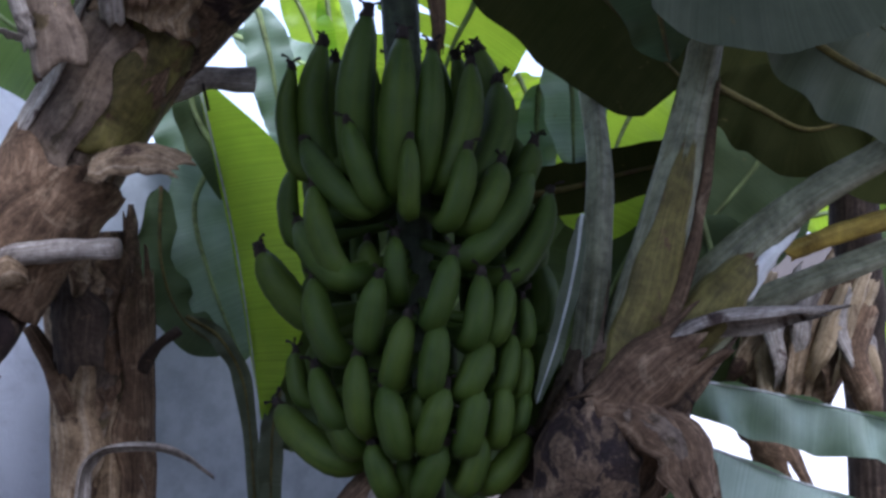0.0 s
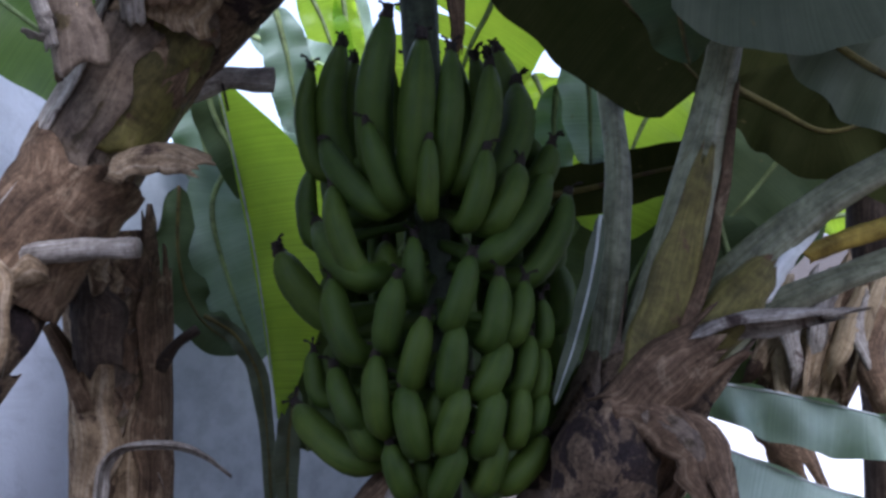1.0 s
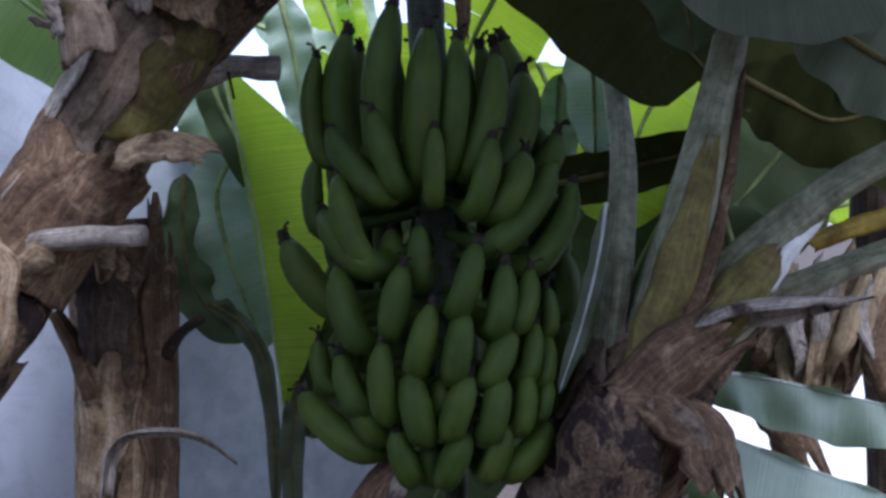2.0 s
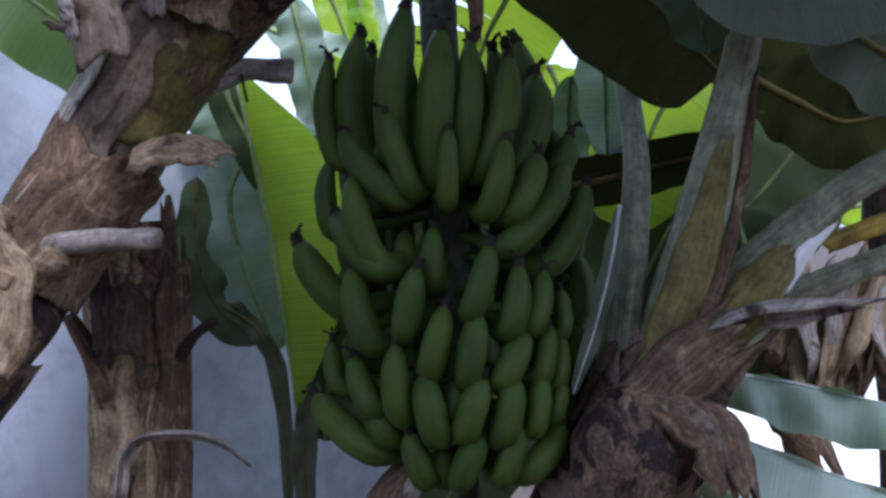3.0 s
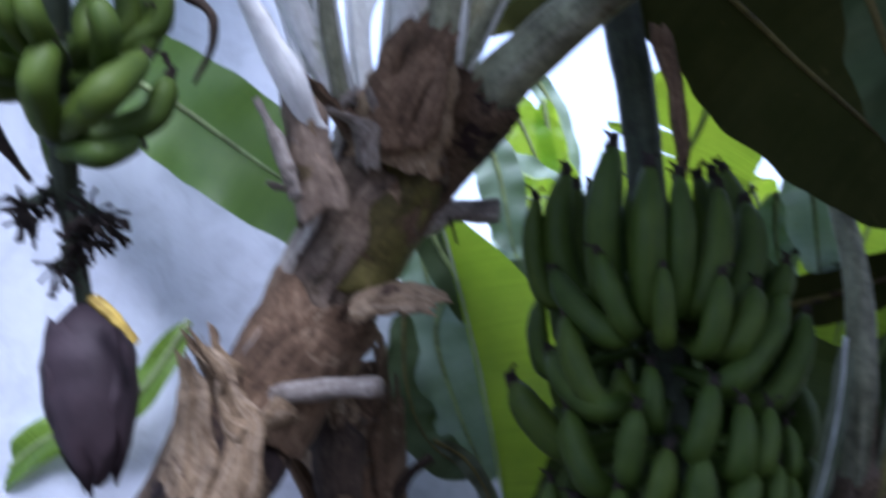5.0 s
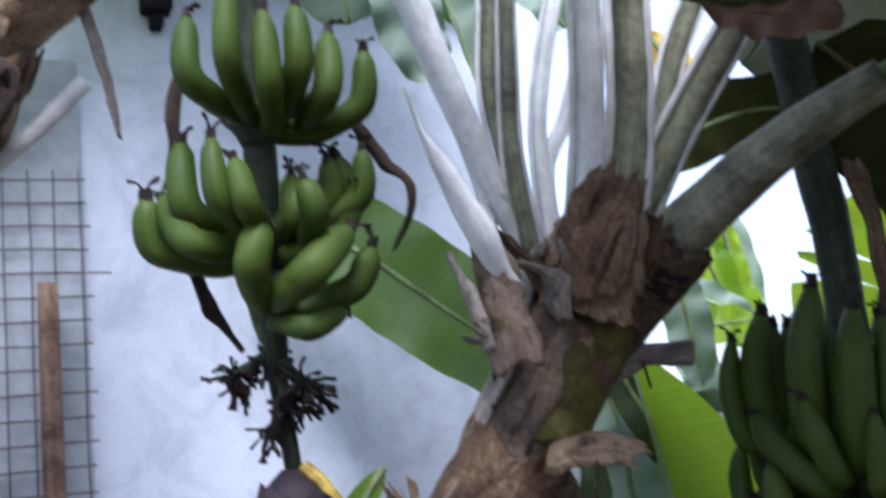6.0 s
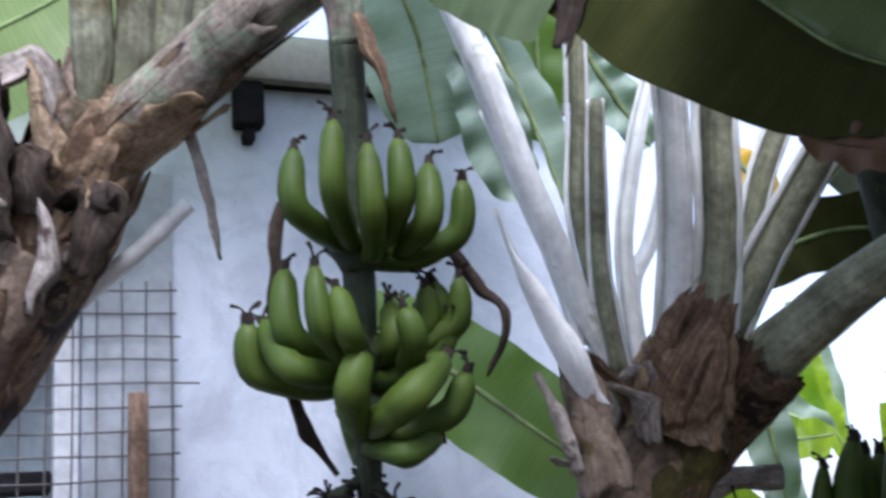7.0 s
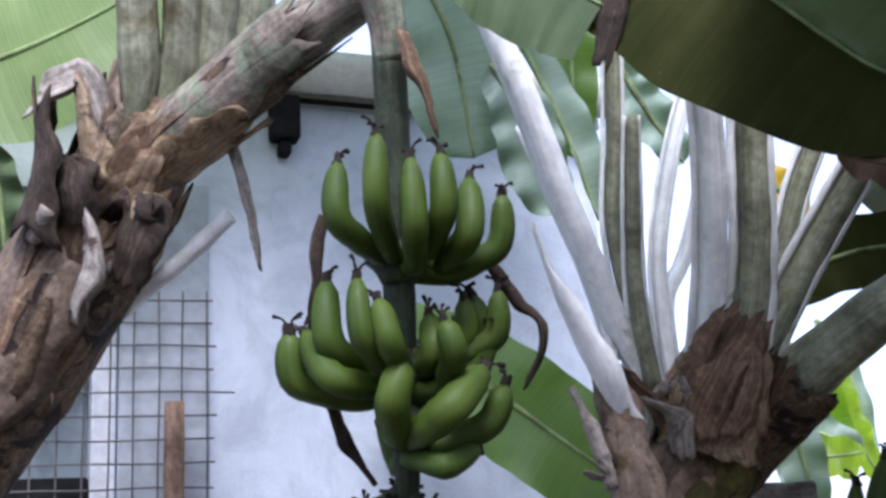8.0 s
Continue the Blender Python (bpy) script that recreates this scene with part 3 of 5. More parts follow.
for k in range(23):
    z = 2.339 - 0.0495 * k
    far = 0.075 if k == 4 else 0.033 + rng.uniform(-0.006, 0.004)
    w = [on_wall(s, z + rng.uniform(-0.0025, 0.0025), 0.0555 + rng.uniform(-0.001, 0.003)) for s in np.linspace(-0.72, far, 7)]
    part("wire", tube(bmesh.new(), w, (0.0021, 0.0021), 14, 6), STEEL, mesh)
stake = mesh_object("stake", tube(bmesh.new(), (on_wall(-0.066, 0, 0.1), on_wall(-0.06, 1.2, 0.1), on_wall(-0.057, 2.113, 0.1)), (0.023, 0.022, 0.021), 24, 12, 0.05, 14), STAKE)
tagged(stake, "grey-brown wooden stake standing before the wire mesh", "stake")

gutter = thing("gutter", "cream half-round rain gutter under the eave", "gutter", kind="structure")
bm = bmesh.new()
rings = []
for s in np.linspace(-6.0, 1.05, 30):
    ring = []
    for r, order in ((0.062, 1), (0.057, -1)):
        for a in np.linspace(pi, 2 * pi, 11)[::order]:
            ring.append(bm.verts.new(on_wall(s, 2.925 + r * sin(a) * 1.25, 0.075 + r * cos(a))))
    rings.append(ring)
for a, b in zip(rings, rings[1:]):
    for j in range(len(a)):
        bm.faces.new((a[j], a[(j + 1) % len(a)], b[(j + 1) % len(a)], b[j]))
bm.faces.new(rings[0])
bm.faces.new(rings[-1][::-1])
part("trough", bm, GUTTER, gutter)
part("fascia", wall_box(bmesh.new(), -6.0, 1.05, 2.842, 2.93, -0.21, 0.008), GUTTER, gutter, smooth=False)
part("conduit", tube(bmesh.new(), (on_wall(-1.0, 2.852, 0.022), on_wall(0.2, 2.845, 0.022), on_wall(0.9, 2.84, 0.022)), (0.007, 0.007), 12, 8), BLACK, gutter, "thin black tube under the gutter")
bm = box(bmesh.new(), on_wall(0, 2.94, -1.45), (1, 1, 1), None)
bmesh.ops.delete(bm, geom=list(bm.verts), context="VERTS")
wall_box(bm, -6.0, 1.05, 2.932, 2.962, -2.6, 0.03)
tagged(mesh_object("roof", bm, ROOF, smooth=False), "grey sheet roof over the house", "roof", kind="structure")
lampbox = thing("wall_lamp", "small black wall lamp under the gutter", "lamp")
part("housing", wall_box(bmesh.new(), 0.168, 0.236, 2.735, 2.845, 0.002, 0.06, 0.008), BLACK, lampbox, smooth=False)
part("bracket", wall_box(bmesh.new(), 0.188, 0.216, 2.70, 2.733, 0.002, 0.045, 0.006), BLACK, lampbox, smooth=False)

# ---- plant that leans in from the lower left, with the bright crown ----
left = thing("banana_plant", "leaning banana plant with torn dry sheaths and pale leaf stalks", "banana plant")
SL = [(-1.266, 1.958, 0.840), (-1.099, 1.967, 1.092), (-0.917, 1.987, 1.321), (-0.805, 2.093, 1.499), (-0.665, 2.119, 1.718), (-0.562, 2.134, 1.889), (-0.519, 2.160, 2.002), (-0.467, 2.166, 2.119)]
RL = (0.11, 0.105, 0.098, 0.087, 0.085, 0.092, 0.106, 0.06)
part("pseudostem", tube(bmesh.new(), SL, RL, 60, 28, 0.07, 9), MOTTLE, left)
part("stem_base", tube(bmesh.new(), (SL[1], SL[0], (-1.42, 1.90, 0.42), (-1.50, 1.85, -0.05)), (0.1, 0.109, 0.118, 0.13), 26, 22, 0.07, 9, seed=3.0), MOTTLE, left)
part("sheath", shell(bmesh.new(), SL[:3] + [(-0.824, 2.001, 1.497)], (0.112, 0.107, 0.1, 0.092), (100, 330), 22, 14, seed=1.1, ragged=0.05, lift=(0.004, 0.012)), MOTTLE, left, "cracked mottled brown sheath")
part("sheath", shell(bmesh.new(), SL[3:6], (0.089, 0.087, 0.091), (150, 235), 22, 12, seed=2.3, lift=(0.003, 0.02), ragged=0.06), TAN, left, "pale fibrous sheath edge")
part("sheath", shell(bmesh.new(), SL[4:7], (0.088, 0.092, 0.102), (235, 330), 22, 12, seed=3.7, lift=(0.003, 0.012)), OLIVE, left, "olive sheath")
part("sheath", shell(bmesh.new(), (SL[4], SL[5], (-0.551, 2.145, 1.939)), (0.09, 0.094, 0.102), (205, 275), 18, 10, seed=4.2, lift=(0.004, 0.01), ragged=0.07), BROWN, left)
part("sheath", shell(bmesh.new(), (SL[5], SL[6], SL[7]), (0.094, 0.108, 0.066), (195, 262), 20, 12, seed=5.9, lift=(0.002, 0.012), ragged=0.02, taper=0.4), BROWN, left)
part("sheath", shell(bmesh.new(), (SL[5], SL[6], (-0.428, 2.175, 2.139)), (0.093, 0.11, 0.07), (310, 400), 20, 12, seed=6.4, lift=(0.003, 0.02), ragged=0.025, taper=0.5), DARK, left)
part("sheath", shell(bmesh.new(), ((-0.660, 1.934, 1.873), (-0.683, 1.929, 1.970), (-0.719, 1.920, 2.056)), (0.022, 0.024, 0.01), (195, 300), 18, 8, seed=7.4, ragged=0.008, lift=(0.0, 0.002), thick=0.002), GREY, left, "peeling grey sheath strip")
part("sheath", shell(bmesh.new(), ((-0.585, 2.03, 1.655), (-0.535, 2.005, 1.663), (-0.487, 1.995, 1.658), (-0.442, 1.985, 1.638)), (0.038, 0.038, 0.032, 0.018), (130, 270), 18, 8, seed=8.8, ragged=0.02, thick=0.004), TAN, left, "curled stub of a cut leaf")
stub(left, ((-0.773, 1.994, 1.524), (-0.657, 1.977, 1.532), (-0.551, 1.959, 1.530)), (0.022, 0.02, 0.017), GREY, seed=1.0, label="sawn-off grey leaf stub")
part("sheath", shell(bmesh.new(), ((-0.737, 1.975, 1.508), (-0.798, 1.953, 1.511), (-0.838, 1.943, 1.600)), (0.03, 0.028, 0.016), (60, 300), 16, 8, seed=9.8, ragged=0.06), TAN, left)
part("sheath", shell(bmesh.new(), ((-0.797, 1.924, 1.459), (-0.811, 1.911, 1.558), (-0.841, 1.897, 1.638)), (0.03, 0.022, 0.01), (60, 300), 16, 8, seed=10.8, ragged=0.06), TAN, left)
stub(left, ((-0.510, 2.184, 1.830), (-0.437, 2.206, 1.851), (-0.349, 2.238, 1.846)), (0.03, 0.024, 0.024), GREY, seed=2.0, label="flat dry leaf stub")
stub(left, ((-0.444, 2.186, 1.861), (-0.437, 2.186, 1.826), (-0.430, 2.186, 1.785)), (0.003, 0.0025, 0.003), TIP, "thread", 0.1, 3.0, "black dry thread")

part("sheath", shell(bmesh.new(), ((-0.52, 2.10, 1.94), (-0.485, 2.085, 2.03), (-0.431, 2.094, 2.148)), (0.108, 0.11, 0.066), (235, 330), 26, 16, seed=13.3, lift=(0.002, 0.02), ragged=0.025, taper=0.35, thick=0.004), TAN, left, "broad torn sheath below the crown")
part("sheath", shell(bmesh.new(), ((-0.52, 2.01, 1.965), (-0.475, 1.997, 2.05), (-0.406, 2.029, 2.139)), (0.05, 0.056, 0.04), (215, 320), 20, 12, seed=15.3, lift=(0.002, 0.02), ragged=0.02, taper=0.3), BROWN, left)
for a, b, c, r, mt in (((-0.544, 1.997, 1.927), (-0.543, 1.952, 2.004), (-0.583, 1.917, 2.035), 0.022, GREY),
                       ((-0.466, 1.996, 1.950), (-0.415, 1.982, 2.024), (-0.389, 1.987, 2.114), 0.03, BROWN), ((-0.502, 1.961, 2.062), (-0.473, 1.944, 2.117), (-0.434, 1.947, 2.154), 0.018, BROWN)):
    part("sheath", shell(bmesh.new(), (a, b, c), (r, r * 1.1, r * 0.5), (170, 320), 16, 10, seed=a[0] * 13, ragged=0.02, lift=(0.001, 0.008), taper=0.6, thick=0.003), mt, left)
dress(left, SL, RL, 8, 101, (BROWN, SKIN, MOTTLE, SKIN, BROWN), 0.05, 0.6, arc=(120, 190), lift=0.013)
# the broad sheets that show above the cut stubs
for pts, rad, turn, mt, sd, lab in (
        # paler sheet on the left: light on that side is put into its colour
        ((SL[3], SL[4], SL[5], SL[6]), (0.108, 0.108, 0.114, 0.12), (150, 236), GREY, 16.1, "dry sheath edge paled where light falls"),
        (((-0.72, 2.1, 1.63), (-0.63, 2.12, 1.78), (-0.55, 2.14, 1.93)), (0.099, 0.101, 0.108), (205, 292), SKIN, 16.6, "smooth brown sheath"),
        (((-0.66, 2.115, 1.72), (-0.575, 2.13, 1.87), (-0.515, 2.15, 2.0)), (0.094, 0.1, 0.112), (262, 372), OLIVE, 17.2, "olive sheath still half green"),
        (((-0.54, 2.145, 1.93), (-0.5, 2.15, 2.03), (-0.46, 2.16, 2.1)), (0.112, 0.118, 0.09), (225, 345), SKIN, 17.9, "dark brown sheath below the crown"),
        (((-0.83, 2.06, 1.46), (-0.76, 2.09, 1.57), (-0.68, 2.115, 1.69)), (0.1, 0.1, 0.106), (196, 385), BROWN, 18.4, "rough brown sheath round the stem"),
        (((-0.95, 1.97, 1.27), (-0.87, 1.96, 1.42), (-0.855, 1.93, 1.55), (-0.875, 1.9, 1.625)), (0.085, 0.08, 0.05, 0.012), (165, 300), TAN, 18.9, "tan sheath peeling away in a point"),
        (((-0.86, 1.96, 1.33), (-0.79, 1.95, 1.46), (-0.81, 1.92, 1.56), (-0.858, 1.9, 1.645)), (0.075, 0.06, 0.03, 0.006), (190, 320), TAN, 19.3, "tan sheath peeling away in a point")):
    part("sheath", shell(bmesh.new(), pts, rad, turn, 34, 20, seed=sd, ragged=0.025, lift=(0.001, 0.008), taper=0.12, thick=0.004), mt, left, lab)

part("sheath", shell(bmesh.new(), ((-0.615, 1.964, 1.832), (-0.628, 1.961, 1.942), (-0.644, 1.958, 2.036), (-0.667, 1.953, 2.111)), (0.06, 0.056, 0.044, 0.022), (170, 320), 26, 14, seed=12.1, ragged=0.02, lift=(0.0, 0.004), taper=0.3), SKIN, left, "brown sheath at the crown's foot")
rng = random.Random(31)
for k in range(12):
    c = Vector((-0.643, 1.928, 1.882)).lerp(Vector((-0.539, 1.947, 2.034)), rng.random()) + Vector((rng.uniform(-0.05, 0.05), rng.uniform(-0.02, 0.02), rng.uniform(-0.03, 0.03)))
    d = Vector((rng.uniform(-0.6, 0.3), -0.25, rng.uniform(0.1, 1.0))).normalized() * rng.uniform(0.03, 0.07)
    w = rng.uniform(0.006, 0.012)
    a = rng.uniform(190, 250)
    part("sheath_flake", shell(bmesh.new(), (c, c + d * 0.5, c + d), (w, w * 1.1, w * 0.4), (a, a + 80), 10, 6, seed=200.0 + k, ragged=0.01, lift=(0.0, 0.006), thick=0.0015), rng.choice((GREY, GREY, STRAW, TAN)), left, "papery torn flake")

# crown of the leaning plant
for n, (p, r, mat) in enumerate((
        (((-0.595, 2.008, 2.047), (-0.597, 1.956, 2.221), (-0.574, 1.907, 2.413), (-0.555, 1.876, 2.539)), (0.028, 0.021, 0.019, 0.016), PETIOLE),
        (((-0.609, 2.043, 2.026), (-0.665, 1.934, 2.247), (-0.709, 1.868, 2.414), (-0.743, 1.806, 2.580), (-0.783, 1.745, 2.736), (-0.818, 1.686, 2.892)), (0.022, 0.032, 0.036, 0.034, 0.03, 0.026), PALE),
        (((-0.601, 2.070, 2.055), (-0.631, 1.980, 2.319), (-0.603, 1.929, 2.527), (-0.560, 1.851, 2.839)), (0.02, 0.022, 0.022, 0.02), PETIOLE),
        (((-0.532, 2.127, 2.022), (-0.474, 2.060, 2.247), (-0.435, 1.976, 2.499), (-0.423, 1.890, 2.729)), (0.034, 0.031, 0.03, 0.028), PALE),
        (((-0.448, 2.129, 2.046), (-0.389, 2.080, 2.283), (-0.361, 2.025, 2.502), (-0.328, 1.979, 2.699)), (0.05, 0.042, 0.04, 0.036), PETIOLE),
        (((-0.580, 2.152, 2.030), (-0.582, 2.136, 2.302), (-0.528, 2.112, 2.526), (-0.452, 2.101, 2.730)), (0.02, 0.018, 0.018, 0.015), PALE),
        (((-0.575, 2.154, 2.029), (-0.576, 2.159, 2.235), (-0.513, 2.164, 2.369), (-0.387, 2.126, 2.726)), (0.02, 0.016, 0.016, 0.015), PALE),
        (((-0.459, 2.177, 2.020), (-0.358, 2.167, 2.253), (-0.277, 2.154, 2.469), (-0.113, 2.159, 2.728)), (0.03, 0.027, 0.026, 0.024), PETIOLE),
        (((-0.452, 2.131, 2.036), (-0.317, 2.117, 2.247), (-0.163, 2.111, 2.458), (-0.021, 2.106, 2.648)), (0.04, 0.036, 0.034, 0.03), PETIOLE))):
    add_leaf(left, p, r, mat, margin=None if n == 1 else PALE)
add_leaf(left, ((-0.659, 1.986, 2.105), (-0.687, 1.979, 2.249), (-0.737, 1.968, 2.413), (-0.799, 1.951, 2.591)), (0.014, 0.018, 0.015, 0.006), PALE)
part("sheath", shell(bmesh.new(), ((-0.614, 1.949, 2.001), (-0.646, 1.889, 2.089), (-0.690, 1.823, 2.217), (-0.726, 1.789, 2.325)), (0.034, 0.036, 0.023, 0.006), (100, 300), 22, 10, seed=11.8, ragged=0.02, lift=(0.002, 0.004)), PALE, left, "pointed pale sheath spike")
part("sheath", shell(bmesh.new(), ((-0.551, 2.036, 1.972), (-0.583, 1.995, 2.034), (-0.620, 1.973, 2.098)), (0.03, 0.022, 0.014), (100, 300), 14, 8, seed=12.8, ragged=0.05), BROWN, left)

# arm-like leaf stalk that arches to the right, with its leaf overhead
for a, b, c, r, turn, mt in (((-0.517, 2.188, 1.873), (-0.416, 2.148, 1.985), (-0.309, 2.076, 2.061), 0.066, (215, 385), MOTTLE), ((-0.463, 2.122, 1.939), (-0.394, 2.103, 2.015), (-0.328, 2.077, 2.073), 0.06, (200, 290), BROWN)):
    part("sheath", shell(bmesh.new(), (a, b, c), (r * 0.75, r, r * 0.88), turn, 20, 14, seed=r * 90, ragged=0.015, lift=(0.004, 0.01), taper=0.5, thick=0.004), mt, left, "dark brown sheath round the stalk base")
add_leaf(left, ((-0.520, 2.188, 1.906), (-0.403, 2.135, 2.009), (-0.251, 2.029, 2.104), (-0.100, 1.931, 2.175), (0.044, 1.879, 2.228)), (0.05, 0.066, 0.056, 0.046, 0.036), PETIOLE,
         ((0.044, 1.879, 2.228), (0.289, 1.821, 2.316), (0.511, 1.852, 2.302), (0.734, 1.957, 2.223)), (0.1, 0.2, 1), 0.26, DEEP, 0.02, fold=-12, seed=1.5)

# ---- plant whose bunch hangs before the house wall ----
front = thing("banana_plant", "banana plant with shaggy brown stem and grey-green leaf stalks", "banana plant")
SF = [(-2.025, 1.423, 1.545), (-1.810, 1.417, 1.829), (-1.590, 1.421, 2.085), (-1.431, 1.419, 2.288), (-1.328, 1.419, 2.452), (-1.294, 1.408, 2.608)]
RF = (0.115, 0.108, 0.1, 0.095, 0.085, 0.06)
part("pseudostem", tube(bmesh.new(), SF, RF, 56, 26, 0.08, 9, seed=4.0), MOTTLE, front)
part("stem_base", tube(bmesh.new(), (SF[1], SF[0], (-2.03, 1.33, 1.1), (-1.97, 1.22, 0.5), (-1.95, 1.20, -0.05)), (0.1, 0.113, 0.12, 0.125, 0.135), 26, 22, 0.07, 9, seed=3.0), MOTTLE, front)
part("sheath", shell(bmesh.new(), SF[1:4], (0.111, 0.103, 0.097), (170, 330), 22, 12, seed=21.0, ragged=0.09, lift=(0.003, 0.012)), MOTTLE, front)
part("sheath", shell(bmesh.new(), SF[2:5], (0.102, 0.096, 0.088), (280, 400), 22, 12, seed=22.0, ragged=0.09, lift=(0.003, 0.02)), BROWN, front)
part("sheath", shell(bmesh.new(), ((-1.369, 1.356, 2.170), (-1.317, 1.334, 2.270), (-1.318, 1.310, 2.386)), (0.02, 0.02, 0.012), (120, 300), 16, 8, seed=23.0, ragged=0.06), GREY, front, "hanging pale strip")
stub(front, ((-1.312, 1.408, 2.287), (-1.257, 1.364, 2.315), (-1.234, 1.346, 2.330)), (0.04, 0.036, 0.033), TAN, seed=4.4, label="cut leaf base with a rotten core")
stub(front, ((-1.245, 1.353, 2.315), (-1.226, 1.334, 2.324)), (0.03, 0.028), DARK, "core", 0.1, 4.6)
part("sheath", shell(bmesh.new(), ((-1.422, 1.319, 2.302), (-1.365, 1.299, 2.401), (-1.351, 1.283, 2.510)), (0.045, 0.042, 0.035), (120, 320), 16, 10, seed=25.0, ragged=0.05), DARK, front, "dark purple rotten sheath")
part("sheath", shell(bmesh.new(), ((-1.306, 1.334, 2.470), (-1.322, 1.280, 2.557), (-1.369, 1.256, 2.543), (-1.410, 1.245, 2.527)), (0.024, 0.022, 0.018, 0.01), (100, 280), 18, 8, seed=26.0, ragged=0.03), GREY, front, "folded dry grey sheath end")
part("sheath", shell(bmesh.new(), ((-1.308, 1.339, 2.374), (-1.300, 1.319, 2.453), (-1.300, 1.309, 2.559)), (0.04, 0.038, 0.03), (150, 300), 16, 10, seed=27.0, ragged=0.05), TAN, front)
dress(front, SF, RF, 11, 201, (SKIN, TAN, MOTTLE, BROWN, SKIN, MOTTLE), 0.05, 0.8, arc=(90, 170), lift=0.014)
part("sheath", shell(bmesh.new(), ((-1.352, 1.328, 2.321), (-1.337, 1.310, 2.361), (-1.338, 1.307, 2.408)), (0.03, 0.034, 0.024), (190, 340), 14, 10, seed=27.4, ragged=0.02), DARK, front, "dark hollow sheath")
part("sheath", shell(bmesh.new(), ((-1.301, 1.387, 2.223), (-1.263, 1.373, 2.280), (-1.241, 1.376, 2.335)), (0.026, 0.036, 0.028), (190, 340), 14, 10, seed=27.7, ragged=0.03), DARK, front, "dark rotten sheath core")
stub(front, ((-1.412, 1.486, 2.200), (-1.294, 1.496, 2.275), (-1.188, 1.502, 2.348)), (0.018, 0.016, 0.015), PALE, seed=5.0, label="cut pale leaf stub")
stub(front, ((-1.426, 1.297, 2.297), (-1.397, 1.281, 2.311), (-1.372, 1.264, 2.326)), (0.015, 0.015, 0.014), GREY, seed=6.0)
part("sheath", shell(bmesh.new(), ((-1.159, 1.424, 2.497), (-1.147, 1.478, 2.367), (-1.148, 1.523, 2.252)), (0.012, 0.012, 0.003), (120, 260), 14, 6, seed=28.0, ragged=0.01, lift=(0.0, 0.001), thick=0.002), GREY, front, "hanging dry strip")
for p, r in ((((-1.290, 1.365, 2.458), (-1.267, 1.339, 2.574), (-1.249, 1.297, 2.736), (-1.230, 1.240, 2.952)), (0.014, 0.043, 0.042, 0.036)),
             (((-1.274, 1.399, 2.476), (-1.222, 1.386, 2.583), (-1.190, 1.349, 2.747), (-1.145, 1.301, 2.965)), (0.014, 0.043, 0.042, 0.036)),
             (((-1.263, 1.431, 2.495), (-1.187, 1.426, 2.602), (-1.145, 1.395, 2.758), (-1.079, 1.354, 2.978)), (0.014, 0.043, 0.042, 0.036)),
             (((-1.266, 1.469, 2.509), (-1.154, 1.473, 2.636), (-1.100, 1.451, 2.775), (-1.005, 1.419, 2.998)), (0.014, 0.043, 0.042, 0.036))):
    add_leaf(front, p, r, PETIOLE)
# added blades above the view that shade the upper house wall
for stem, line in ((((-1.230, 1.240, 2.952), (-1.235, 1.27, 3.06), (-1.25, 1.35, 3.2)), ((-1.25, 1.35, 3.2), (-1.3, 1.7, 3.34), (-1.38, 2.05, 3.3))),
                   (((-1.079, 1.354, 2.978), (-1.04, 1.4, 3.1), (-1.0, 1.5, 3.25)), ((-1.0, 1.5, 3.25), (-0.97, 1.8, 3.36), (-1.0, 2.2, 3.3))),
                   (((-1.005, 1.419, 2.998), (-0.94, 1.42, 3.1), (-0.85, 1.45, 3.22)), ((-0.85, 1.45, 3.22), (-0.74, 1.7, 3.33), (-0.74, 2.1, 3.3)))):
    add_leaf(front, stem, (0.026, 0.022, 0.018), PETIOLE, line, (0, 0.05, 1), 0.24, GREEN, 0.014, fold=-8, seed=line[0][0] * 7, blunt=0.3)
part("peduncle", tube(bmesh.new(), ((-1.449, 1.453, 2.340), (-1.307, 1.430, 2.442), (-1.205, 1.411, 2.482), (-1.058, 1.381, 2.540), (-0.910, 1.353, 2.597), (-0.834, 1.335, 2.600), (-0.819, 1.344, 2.552), (-0.822, 1.360, 2.494)), (0.04, 0.05, 0.052, 0.05, 0.044, 0.036, 0.03, 0.027), 40, 16, 0.07, 14), BARK, front, "thick arching fruit stalk")
part("sheath", shell(bmesh.new(), ((-1.300, 1.428, 2.440), (-1.198, 1.408, 2.483), (-1.058, 1.381, 2.540), (-0.944, 1.360, 2.584)), (0.051, 0.053, 0.051, 0.046), (210, 340), 20, 10, seed=29.0, ragged=0.05, lift=(0.002, 0.012)), BARK, front, "grey bark-like sheath along the fruit stalk")
part("sheath", shell(bmesh.new(), ((-1.311, 1.428, 2.426), (-1.198, 1.409, 2.480), (-1.107, 1.392, 2.520)), (0.054, 0.056, 0.053), (280, 420), 20, 10, seed=30.0, ragged=0.07, lift=(0.002, 0.015)), TAN, front)
for turn, mt, sd in (((178, 232), BROWN, 30.4), ((312, 362), MOTTLE, 30.8), ((240, 275), MOTTLE, 31.2)):
    part("sheath", shell(bmesh.new(), ((-1.315, 1.426, 2.427), (-1.198, 1.409, 2.480), (-1.071, 1.384, 2.534), (-0.968, 1.366, 2.573)), (0.053, 0.055, 0.054, 0.05), turn, 26, 10, seed=sd, ragged=0.05, lift=(0.001, 0.006), taper=0.6, thick=0.003), mt, front, "torn dark strip along the fruit stalk")

# ---- plant at the right with its fan of stalks ----
right = thing("banana_plant", "banana plant with fanned green stalks and brown dead sheaths", "banana plant")
